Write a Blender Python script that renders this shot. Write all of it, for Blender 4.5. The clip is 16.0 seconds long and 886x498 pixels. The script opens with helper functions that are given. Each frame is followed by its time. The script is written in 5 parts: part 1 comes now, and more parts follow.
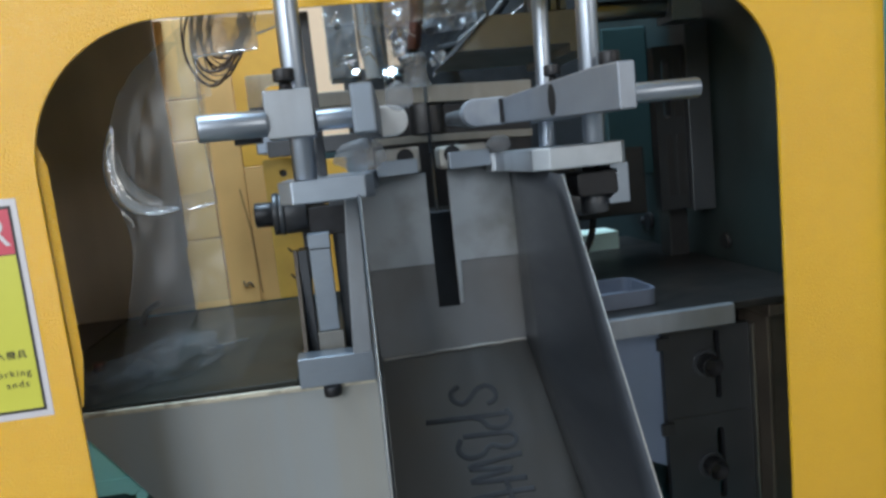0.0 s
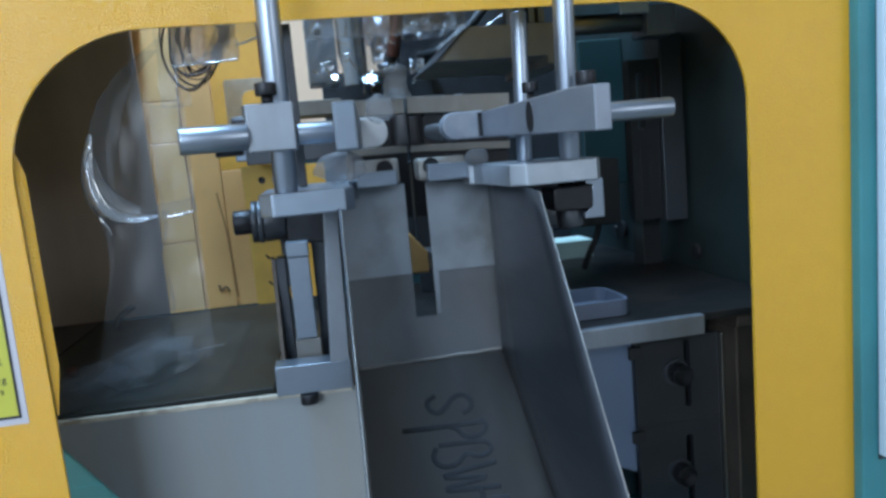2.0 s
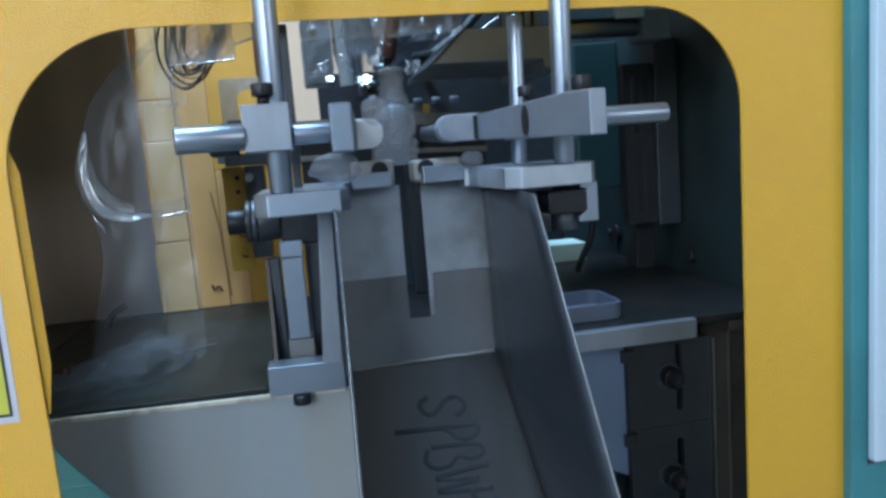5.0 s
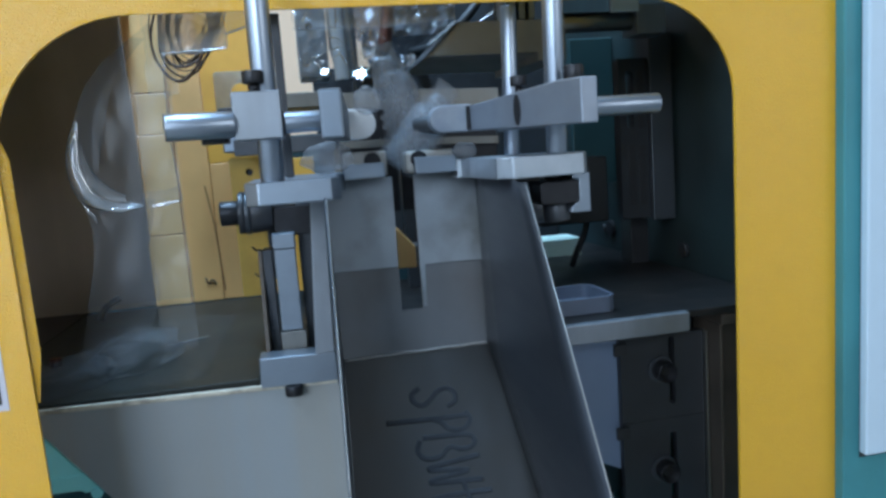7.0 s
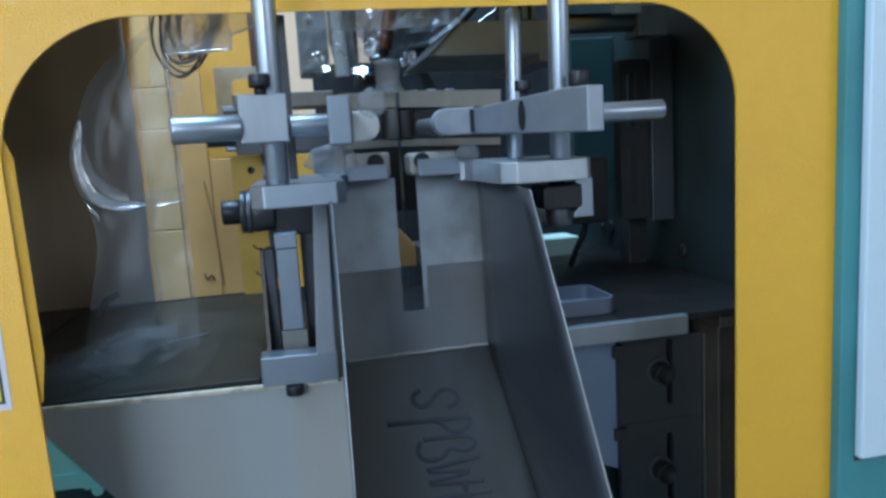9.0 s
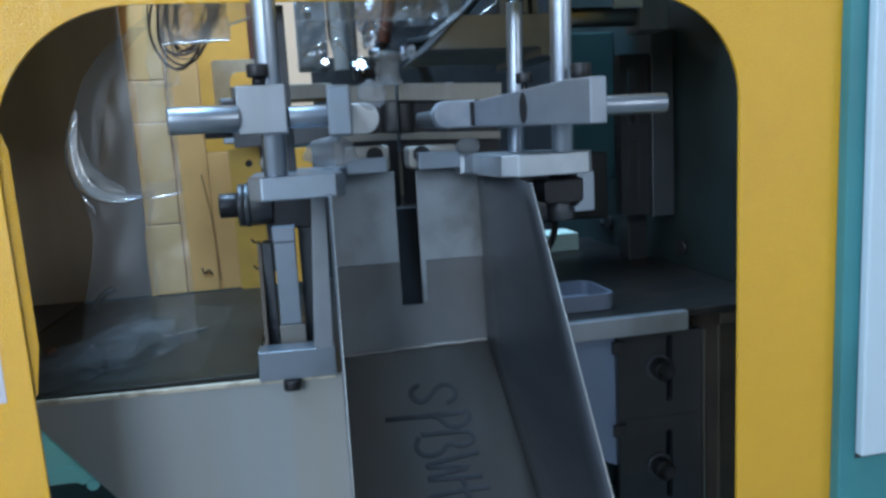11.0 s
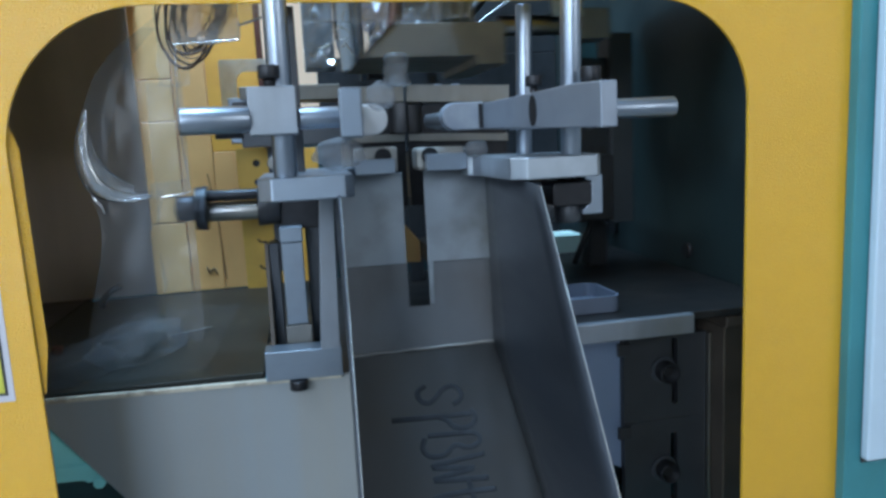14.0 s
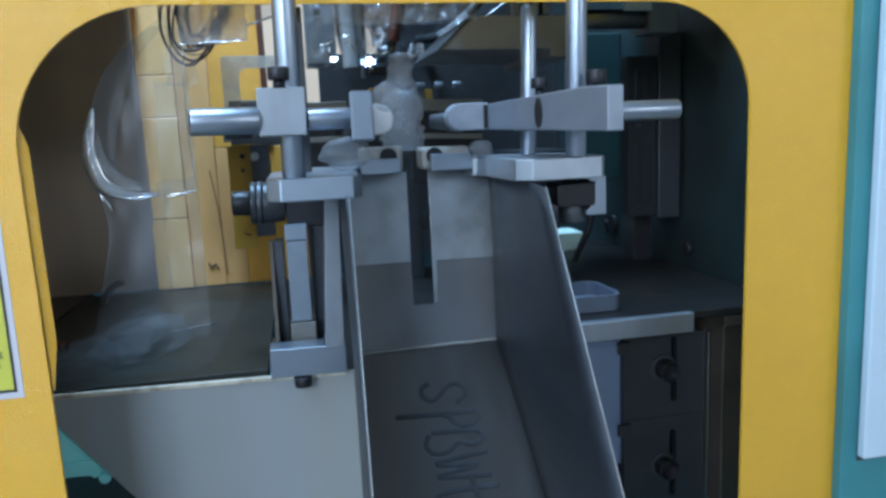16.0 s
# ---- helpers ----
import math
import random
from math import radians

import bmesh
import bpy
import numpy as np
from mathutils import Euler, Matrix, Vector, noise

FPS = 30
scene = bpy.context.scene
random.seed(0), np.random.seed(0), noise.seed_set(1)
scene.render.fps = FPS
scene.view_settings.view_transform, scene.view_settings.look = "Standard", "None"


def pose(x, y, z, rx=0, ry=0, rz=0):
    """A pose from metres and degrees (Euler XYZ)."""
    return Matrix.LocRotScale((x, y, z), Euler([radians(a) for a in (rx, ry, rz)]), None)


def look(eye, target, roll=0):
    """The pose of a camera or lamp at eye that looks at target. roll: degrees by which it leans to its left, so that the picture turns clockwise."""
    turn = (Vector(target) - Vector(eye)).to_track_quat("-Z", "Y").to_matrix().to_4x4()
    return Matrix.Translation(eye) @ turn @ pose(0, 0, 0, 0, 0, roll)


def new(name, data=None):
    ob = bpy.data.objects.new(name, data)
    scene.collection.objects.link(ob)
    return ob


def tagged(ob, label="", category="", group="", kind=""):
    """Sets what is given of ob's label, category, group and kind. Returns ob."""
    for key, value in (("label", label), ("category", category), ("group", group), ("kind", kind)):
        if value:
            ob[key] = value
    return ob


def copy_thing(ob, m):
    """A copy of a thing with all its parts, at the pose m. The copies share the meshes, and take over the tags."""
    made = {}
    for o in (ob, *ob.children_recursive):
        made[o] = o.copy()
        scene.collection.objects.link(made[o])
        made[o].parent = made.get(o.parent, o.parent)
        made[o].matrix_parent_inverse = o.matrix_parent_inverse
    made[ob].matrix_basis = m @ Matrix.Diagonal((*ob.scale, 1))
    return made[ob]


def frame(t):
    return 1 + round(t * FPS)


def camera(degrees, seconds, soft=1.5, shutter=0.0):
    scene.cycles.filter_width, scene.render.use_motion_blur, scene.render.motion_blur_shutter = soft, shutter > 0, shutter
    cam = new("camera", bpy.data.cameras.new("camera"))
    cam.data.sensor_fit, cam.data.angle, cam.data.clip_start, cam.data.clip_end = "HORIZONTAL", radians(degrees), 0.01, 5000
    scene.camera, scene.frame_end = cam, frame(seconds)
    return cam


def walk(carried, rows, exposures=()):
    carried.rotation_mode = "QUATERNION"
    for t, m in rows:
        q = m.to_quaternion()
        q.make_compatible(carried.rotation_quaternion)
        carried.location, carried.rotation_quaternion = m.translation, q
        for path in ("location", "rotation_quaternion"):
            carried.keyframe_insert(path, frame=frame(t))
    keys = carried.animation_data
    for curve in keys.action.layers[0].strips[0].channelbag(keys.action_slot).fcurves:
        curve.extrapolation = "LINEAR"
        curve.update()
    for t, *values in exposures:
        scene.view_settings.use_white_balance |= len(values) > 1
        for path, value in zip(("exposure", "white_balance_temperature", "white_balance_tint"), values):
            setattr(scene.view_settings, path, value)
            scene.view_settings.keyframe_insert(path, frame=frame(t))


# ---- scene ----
# camera, held in front of the machine's window: seconds, place, pitch, roll, yaw
cam = camera(63.18, 16.0, soft=3.0, shutter=0.5)
PATH = [
    (0, 0.0017, -0.5032, 1.1975, -7.66, 5.96, -8.66),
    (0.5, 0.0037, -0.5086, 1.2009, -7.71, 5.82, -8.72),
    (1, -0.0043, -0.5083, 1.2064, -7.70, 5.40, -9.13),
    (1.5, -0.0025, -0.5086, 1.2070, -7.73, 5.15, -9.87),
    (2, -0.0005, -0.5095, 1.2067, -7.79, 5.04, -10.53),
    (2.5, -0.0025, -0.5088, 1.2064, -7.76, 4.91, -11.09),
    (3, -0.0032, -0.5079, 1.2072, -7.82, 4.86, -11.20),
    (3.5, -0.0068, -0.5059, 1.2085, -7.80, 4.76, -11.15),
    (4, -0.0057, -0.5073, 1.2082, -7.86, 4.53, -11.08),
    (6.5, 0.0027, -0.5116, 1.2038, -7.57, 4.36, -10.99),
    (7, 0.0019, -0.5109, 1.2011, -7.84, 4.16, -11.18),
    (7.5, 0.0003, -0.5106, 1.2033, -8.10, 3.91, -11.21),
    (8, 0.0004, -0.5102, 1.2005, -8.18, 3.89, -11.34),
    (8.5, 0.0003, -0.5120, 1.2069, -8.56, 3.80, -11.46),
    (9, -0.0036, -0.5110, 1.2093, -8.45, 3.51, -11.51),
    (11.5, -0.0045, -0.5057, 1.2064, -8.83, 3.18, -11.64),
    (12, -0.0063, -0.5056, 1.2080, -8.89, 3.09, -11.62),
    (12.5, -0.0088, -0.5059, 1.2100, -8.82, 2.93, -11.58),
    (13, -0.0085, -0.5056, 1.2102, -8.69, 2.82, -11.48),
    (13.5, -0.0093, -0.5056, 1.2093, -8.64, 2.77, -11.46),
    (14, -0.0084, -0.5059, 1.2083, -8.72, 2.82, -11.43),
    (14.5, -0.0105, -0.5053, 1.2099, -8.86, 2.77, -11.51),
    (15, -0.0127, -0.5086, 1.2113, -9.00, 2.68, -11.53),
    (15.5, -0.0131, -0.5091, 1.2117, -9.10, 2.58, -11.62),
    (16, -0.0157, -0.5093, 1.2133, -9.19, 2.46, -11.71),
]
EXPOSURES = [(0.0, -0.30, 6700, 11), (0.6, -0.31, 6250, 9), (1.0, -0.32, 5760, 10), (1.5, -0.36, 5610, 9), (2.0, -0.38, 5580, 9), (8.0, -0.38, 5580, 8), (14.5, -0.36, 5600, 8), (16.0, -0.26, 5420, 8)]
walk(cam, [(t, pose(x, y, z, 90 + pitch, roll, yaw)) for t, x, y, z, pitch, roll, yaw in PATH], EXPOSURES)

# ---- light: lamps added at unseen hall openings; only the rear window shows as sheen ----
world = bpy.data.worlds.new("hall_sky")
scene.world = world
world.use_nodes = True
wn = world.node_tree
sky = wn.nodes.new("ShaderNodeTexSky")
sky.sky_type, sky.sun_disc, sky.sun_elevation, sky.sun_rotation = "NISHITA", False, radians(40), radians(210)
wn.links.new(sky.outputs["Color"], wn.nodes["Background"].inputs["Color"])
wn.nodes["Background"].inputs["Strength"].default_value = 0.1


def area_lamp(name, eye, target, sx, sy, watts, colour):
    data = bpy.data.lights.new(name, "AREA")
    data.shape, data.size, data.size_y, data.energy, data.color = "RECTANGLE", sx, sy, watts, colour
    ob = new(name, data)
    ob.matrix_world = look(eye, target)
    return ob


area_lamp("skylight_front", (-1.65, -1.0, 3.42), (-0.1, 0.0, 1.2), 1.4, 0.9, 44, (0.84, 0.94, 1.0))
# strip lamp added straight over the machine to brighten the rear boards
area_lamp("skylight_machine", (-0.25, 0.21, 3.42), (-0.12, 0.24, 1.15), 1.3, 0.30, 124, (0.54, 0.78, 1.0))
area_lamp("window_light_side", (-2.93, -1.6, 1.9), (0.0, 0.0, 1.2), 1.6, 1.2, 23, (0.82, 0.92, 1.0))
# lamp added to brighten the lug, apron and panel at the left
area_lamp("window_light_south", (2.2, -2.95, 2.1), (0.0, 0.2, 1.1), 1.4, 0.8, 28, (1.0, 0.97, 0.90))
area_lamp("window_light_rear", (-1.50, -2.95, 2.05), (-1.50, 0.0, 2.04), 1.5, 1.25, 86, (0.88, 0.95, 1.0))

# ---- materials ----


def material(name, colour, rough=0.5, metal=0.0, vary=0.12, scale=30.0, bump=0.0, bump_scale=200.0, stretch=(1, 1, 1), dirt_or_sheen=None, dirt_or_sheen_scale=6.0, dirt_or_sheen_amount=0.5, rough_vary=0.1, spec=0.5, sheen_stretch=None):
    m = bpy.data.materials.new(name)
    m.use_nodes = True
    nt = m.node_tree
    b = nt.nodes["Principled BSDF"]
    coord = nt.nodes.new("ShaderNodeTexCoord")
    mapping = nt.nodes.new("ShaderNodeMapping")
    mapping.inputs["Scale"].default_value = stretch
    nt.links.new(coord.outputs["Object"], mapping.inputs["Vector"])
    fine = nt.nodes.new("ShaderNodeTexNoise")
    fine.inputs["Scale"].default_value, fine.inputs["Detail"].default_value = scale, 6
    nt.links.new(mapping.outputs["Vector"], fine.inputs["Vector"])
    ramp = nt.nodes.new("ShaderNodeMapRange")
    ramp.inputs["To Min"].default_value, ramp.inputs["To Max"].default_value = 1 - vary, 1 + vary
    nt.links.new(fine.outputs["Fac"], ramp.inputs["Value"])
    tone = nt.nodes.new("ShaderNodeMix")
    tone.data_type, tone.blend_type = "RGBA", "MULTIPLY"
    tone.inputs["Factor"].default_value = 1
    tone.inputs["A"].default_value = (*colour, 1)
    nt.links.new(ramp.outputs["Result"], tone.inputs["B"])
    out = tone.outputs["Result"]
    if dirt_or_sheen:
        big = nt.nodes.new("ShaderNodeTexNoise")
        big.inputs["Scale"].default_value, big.inputs["Detail"].default_value = dirt_or_sheen_scale, 8
        # draws the patches out into bands, as for a painted reflection
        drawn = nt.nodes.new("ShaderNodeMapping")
        drawn.inputs["Scale"].default_value = sheen_stretch or (1, 1, 1)
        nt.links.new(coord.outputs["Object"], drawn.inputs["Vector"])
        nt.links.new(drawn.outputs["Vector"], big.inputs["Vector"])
        cut = nt.nodes.new("ShaderNodeMapRange")
        cut.inputs["From Min"].default_value, cut.inputs["From Max"].default_value = 0.45, 0.75
        cut.inputs["To Max"].default_value = dirt_or_sheen_amount
        nt.links.new(big.outputs["Fac"], cut.inputs["Value"])
        mix = nt.nodes.new("ShaderNodeMix")
        mix.data_type = "RGBA"
        mix.inputs["B"].default_value = (*dirt_or_sheen, 1)
        nt.links.new(cut.outputs["Result"], mix.inputs["Factor"])
        nt.links.new(out, mix.inputs["A"])
        out = mix.outputs["Result"]
    nt.links.new(out, b.inputs["Base Color"])
    rr = nt.nodes.new("ShaderNodeMapRange")
    rr.inputs["To Min"].default_value, rr.inputs["To Max"].default_value = max(0.02, rough - rough_vary), min(1, rough + rough_vary)
    nt.links.new(fine.outputs["Fac"], rr.inputs["Value"])
    nt.links.new(rr.outputs["Result"], b.inputs["Roughness"])
    b.inputs["Metallic"].default_value = metal
    b.inputs["Specular IOR Level"].default_value = spec
    if bump:
        grain = nt.nodes.new("ShaderNodeTexNoise")
        grain.inputs["Scale"].default_value, grain.inputs["Detail"].default_value = bump_scale, 3
        nt.links.new(mapping.outputs["Vector"], grain.inputs["Vector"])
        bp = nt.nodes.new("ShaderNodeBump")
        bp.inputs["Strength"].default_value, bp.inputs["Distance"].default_value = bump, 0.001
        nt.links.new(grain.outputs["Fac"], bp.inputs["Height"])
        nt.links.new(bp.outputs["Normal"], b.inputs["Normal"])
    return m


def clear_film(name, tint=(1, 1, 1), haze=0.05, rough=0.03, bump=0.3, bump_scale=40.0, gloss=1.0, ior=1.5):
    """Thin clear plastic: lets light through, with a slight haze and a gloss that grows at grazing angles."""
    m = bpy.data.materials.new(name)
    m.use_nodes = True
    nt = m.node_tree
    nt.nodes.remove(nt.nodes["Principled BSDF"])
    clear = nt.nodes.new("ShaderNodeBsdfTransparent")
    clear.inputs["Color"].default_value = (*tint, 1)
    milk = nt.nodes.new("ShaderNodeBsdfDiffuse")
    milk.inputs["Color"].default_value = (0.8, 0.82, 0.84, 1)
    shine = nt.nodes.new("ShaderNodeBsdfGlossy")
    shine.inputs["Roughness"].default_value = rough
    coord = nt.nodes.new("ShaderNodeTexCoord")
    grain = nt.nodes.new("ShaderNodeTexNoise")
    grain.inputs["Scale"].default_value = bump_scale
    nt.links.new(coord.outputs["Object"], grain.inputs["Vector"])
    bp = nt.nodes.new("ShaderNodeBump")
    bp.inputs["Strength"].default_value, bp.inputs["Distance"].default_value = bump, 0.004
    nt.links.new(grain.outputs["Fac"], bp.inputs["Height"])
    nt.links.new(bp.outputs["Normal"], shine.inputs["Normal"])
    fres = nt.nodes.new("ShaderNodeFresnel")
    fres.inputs["IOR"].default_value = ior
    nt.links.new(bp.outputs["Normal"], fres.inputs["Normal"])
    amount = nt.nodes.new("ShaderNodeMath")
    amount.operation = "MULTIPLY"
    amount.inputs[1].default_value = gloss
    amount.use_clamp = True
    nt.links.new(fres.outputs["Fac"], amount.inputs[0])
    a = nt.nodes.new("ShaderNodeMixShader")
    a.inputs["Fac"].default_value = haze
    nt.links.new(clear.outputs["BSDF"], a.inputs[1])
    nt.links.new(milk.outputs["BSDF"], a.inputs[2])
    c = nt.nodes.new("ShaderNodeMixShader")
    nt.links.new(amount.outputs["Value"], c.inputs["Fac"])
    nt.links.new(a.outputs["Shader"], c.inputs[1])
    nt.links.new(shine.outputs["BSDF"], c.inputs[2])
    nt.links.new(c.outputs["Shader"], nt.nodes["Material Output"].inputs["Surface"])
    return m


def milky(name, colour, see=0.35, rough=0.35):
    """Milky plastic: some light passes straight, some scatters through it, some off it."""
    m = bpy.data.materials.new(name)
    m.use_nodes = True
    nt = m.node_tree
    b = nt.nodes["Principled BSDF"]
    b.inputs["Base Color"].default_value = (*colour, 1)
    b.inputs["Roughness"].default_value = rough
    soft = nt.nodes.new("ShaderNodeBsdfTranslucent")
    soft.inputs["Color"].default_value = (*colour, 1)
    clear = nt.nodes.new("ShaderNodeBsdfTransparent")
    coord = nt.nodes.new("ShaderNodeTexCoord")
    cloud = nt.nodes.new("ShaderNodeTexNoise")
    cloud.inputs["Scale"].default_value = 60
    nt.links.new(coord.outputs["Object"], cloud.inputs["Vector"])
    rng = nt.nodes.new("ShaderNodeMapRange")
    rng.inputs["To Min"].default_value, rng.inputs["To Max"].default_value = max(0, see - 0.2), see + 0.2
    nt.links.new(cloud.outputs["Fac"], rng.inputs["Value"])
    a = nt.nodes.new("ShaderNodeMixShader")
    a.inputs["Fac"].default_value = 0.4
    nt.links.new(b.outputs["BSDF"], a.inputs[1])
    nt.links.new(soft.outputs["BSDF"], a.inputs[2])
    c = nt.nodes.new("ShaderNodeMixShader")
    nt.links.new(rng.outputs["Result"], c.inputs["Fac"])
    nt.links.new(a.outputs["Shader"], c.inputs[1])
    nt.links.new(clear.outputs["BSDF"], c.inputs[2])
    nt.links.new(c.outputs["Shader"], nt.nodes["Material Output"].inputs["Surface"])
    return m


YELLOW = material("yellow_powder_coat", (0.665, 0.372, 0.024), 0.12, 0, 0.05, 60, 0.90, 700, rough_vary=0.04, spec=0.6, dirt_or_sheen=(0.57, 0.31, 0.034), dirt_or_sheen_scale=9, dirt_or_sheen_amount=0.25)
YELLOW_OLD = material("yellow_board_paint", (0.78, 0.395, 0.045), 0.6, 0, 0.1, 25, 0.1, 200, dirt_or_sheen=(0.55, 0.24, 0.03), dirt_or_sheen_scale=12, dirt_or_sheen_amount=0.6)
PEACH = material("peach_board_paint", (0.95, 0.55, 0.20), 0.6, 0, 0.1, 25, 0.1, 200, dirt_or_sheen=(0.70, 0.38, 0.10), dirt_or_sheen_scale=12, dirt_or_sheen_amount=0.5)
CRACK = material("brown_board_crack", (0.30, 0.145, 0.05), 0.8)
TAN = material("tan_board", (0.80, 0.44, 0.15), 0.6, 0, 0.15, 20, 0.1, 150, stretch=(1, 1, 0.15), dirt_or_sheen=(0.45, 0.21, 0.06), dirt_or_sheen_scale=10)
ALU = material("milled_aluminium", (0.31, 0.355, 0.415), 0.38, 0.9, 0.05, 90, 0.03, 400, stretch=(1, 1, 4), dirt_or_sheen=(0.26, 0.29, 0.33), dirt_or_sheen_scale=45, dirt_or_sheen_amount=0.4, rough_vary=0.05)
# chipped ALU, with the right arm's reflected light put into its colour
ALU_LIT = material("lit_chipped_aluminium", (0.46, 0.50, 0.545), 0.42, 0.9, 0.12, 60, 0.05, 400, dirt_or_sheen=(0.33, 0.36, 0.40), dirt_or_sheen_scale=50, dirt_or_sheen_amount=0.6)
FINGER = material("dull_blue_grey_aluminium", (0.165, 0.195, 0.235), 0.45, 0.85, 0.08, 60, 0.04, 300, dirt_or_sheen=(0.15, 0.17, 0.19), dirt_or_sheen_scale=50, dirt_or_sheen_amount=0.6)
BEAM = material("worn_grey_beam_steel", (0.37, 0.362, 0.345), 0.5, 0.4, 0.12, 40, 0.05, 200, dirt_or_sheen=(0.12, 0.115, 0.10), dirt_or_sheen_scale=20, dirt_or_sheen_amount=0.5)
ALU_MATT = material("matt_aluminium", (0.285, 0.31, 0.345), 0.5, 0.8, 0.15, 30, 0.06, 260, stretch=(5, 1, 1), dirt_or_sheen=(0.22, 0.22, 0.21), dirt_or_sheen_scale=25, dirt_or_sheen_amount=0.5)
CHROME = material("ground_steel_rod", (0.33, 0.37, 0.43), 0.39, 1.0, 0.06, 60, 0.02, 500, stretch=(1, 1, 0.2), rough_vary=0.06)
CHROME_DARK = material("dull_steel_rod", (0.30, 0.29, 0.27), 0.35, 1.0, 0.1, 60)
STAINLESS = material("brushed_stainless_sheet", (0.108, 0.110, 0.113), 0.36, 0.9, 0.10, 18, 0.03, 300, stretch=(3, 1, 0.5), dirt_or_sheen=(0.11, 0.094, 0.072), dirt_or_sheen_scale=6, dirt_or_sheen_amount=0.7)
# the chute's sheet made lighter, for how light falls on its back
STAINLESS_LIT = material("lit_stainless_back", (0.185, 0.192, 0.202), 0.45, 0.85, 0.12, 20, 0.03, 300, stretch=(3, 1, 0.5), dirt_or_sheen=(0.13, 0.12, 0.105), dirt_or_sheen_scale=14, dirt_or_sheen_amount=0.6)
GUIDE = material("mottled_guide_plate", (0.325, 0.352, 0.378), 0.44, 0.85, 0.08, 25, 0.03, 300, dirt_or_sheen=(0.165, 0.165, 0.155), dirt_or_sheen_scale=24, dirt_or_sheen_amount=0.8, rough_vary=0.06)
# the chute's sheet again, with the side walls' shade in its colour
STAINLESS_SHADED = material("shaded_stainless_side", (0.080, 0.088, 0.104), 0.5, 0.85, 0.12, 16, 0.05, 300, stretch=(1, 1, 4), dirt_or_sheen=(0.09, 0.095, 0.10), dirt_or_sheen_scale=12, dirt_or_sheen_amount=0.4)
STEEL_EDGE = material("bright_steel_line", (0.28, 0.275, 0.265), 0.5, 0.9, 0.2, 120)
CAP = material("pale_worn_cap_plate", (0.40, 0.39, 0.365), 0.5, 0.6, 0.12, 40, 0.05, 200, dirt_or_sheen=(0.25, 0.22, 0.17), dirt_or_sheen_scale=40, dirt_or_sheen_amount=0.6)
SEAM = material("pale_weld_bead", (0.38, 0.372, 0.35), 0.6, 0.3, 0.25, 200)
BOLT = material("black_oxide_bolt", (0.027, 0.027, 0.030), 0.42, 0.6, 0.3, 150)
HOSE_BROWN = material("dark_brown_hose", (0.135, 0.085, 0.062), 0.5, 0, 0.3, 60)
BLACK = material("black_rubber", (0.022, 0.022, 0.024), 0.5, 0, 0.3, 80)
# NYLON lightened to offset the shade that falls on the left pad
PAD_LIT = material("lit_white_nylon", (0.66, 0.68, 0.70), 0.5, 0, 0.06, 90, dirt_or_sheen=(0.50, 0.52, 0.55), dirt_or_sheen_scale=60, dirt_or_sheen_amount=0.6)
MOULD = material("oily_mould_steel", (0.066, 0.071, 0.080), 0.45, 0.5, 0.3, 50, 0.1, 200)
CORE = material("dark_oiled_core", (0.045, 0.045, 0.048), 0.4, 0.6, 0.2, 60)
PLATE = material("worn_mould_plate", (0.225, 0.22, 0.205), 0.45, 0.8, 0.15, 40, 0.05, 200, stretch=(5, 1, 1), dirt_or_sheen=(0.17, 0.145, 0.105), dirt_or_sheen_scale=30, dirt_or_sheen_amount=0.5)
NYLON = material("white_nylon", (0.27, 0.30, 0.345), 0.5, 0, 0.2, 90, dirt_or_sheen=(0.17, 0.20, 0.26), dirt_or_sheen_scale=70, dirt_or_sheen_amount=0.7)
TEAL = material("teal_machine_paint", (0.06, 0.22, 0.24), 0.5, 0, 0.1, 30, 0.15, 500, dirt_or_sheen=(0.03, 0.11, 0.12), dirt_or_sheen_scale=10, dirt_or_sheen_amount=0.5)
TEAL_DARK = material("patchy_dark_teal", (0.038, 0.072, 0.080), 0.5, 0, 0.3, 14, 0.2, 300, dirt_or_sheen=(0.016, 0.022, 0.022), dirt_or_sheen_scale=6, dirt_or_sheen_amount=0.8)
# darker copies of TEAL: the inside's shade is put into the colour
TEAL_PLATE = material("shaded_teal_plate_paint", (0.030, 0.068, 0.072), 0.45, 0, 0.2, 20, 0.1, 300)
TEAL_SHADED = material("shaded_teal_wall_paint", (0.031, 0.048, 0.049), 0.40, 0, 0.3, 14, 0.2, 300, dirt_or_sheen=(0.018, 0.022, 0.022), dirt_or_sheen_scale=9, dirt_or_sheen_amount=0.9)
TURQUOISE = material("turquoise_paint", (0.40, 0.95, 0.97), 0.45, 0, 0.06, 30)
CABINET = material("pale_blue_cabinet_paint", (0.50, 0.60, 0.68), 0.45, 0, 0.04, 60, 0.2, 900)
TRAY = material("grey_blue_tray_plastic", (0.14, 0.16, 0.21), 0.45, 0, 0.1, 40)
# tan bands stand in for the yellow cover's reflection on the apron
CREAM = material("cream_painted_sheet", (0.290, 0.312, 0.322), 0.40, 0, 0.04, 20, 0.1, 300, dirt_or_sheen=(0.330, 0.265, 0.155), dirt_or_sheen_scale=9.0, dirt_or_sheen_amount=0.85, sheen_stretch=(1, 1, 0.03))
RIM_PAINT = material("chipped_cream_rim", (0.58, 0.53, 0.42), 0.5, 0, 0.1, 60, 0.2, 200, dirt_or_sheen=(0.10, 0.08, 0.06), dirt_or_sheen_scale=60, dirt_or_sheen_amount=0.9)
DECK = material("worn_dark_steel_deck", (0.024, 0.025, 0.021), 0.40, 0.0, 0.2, 12, 0.05, 120, dirt_or_sheen=(0.015, 0.015, 0.013), dirt_or_sheen_scale=9, dirt_or_sheen_amount=0.7, spec=0.18)
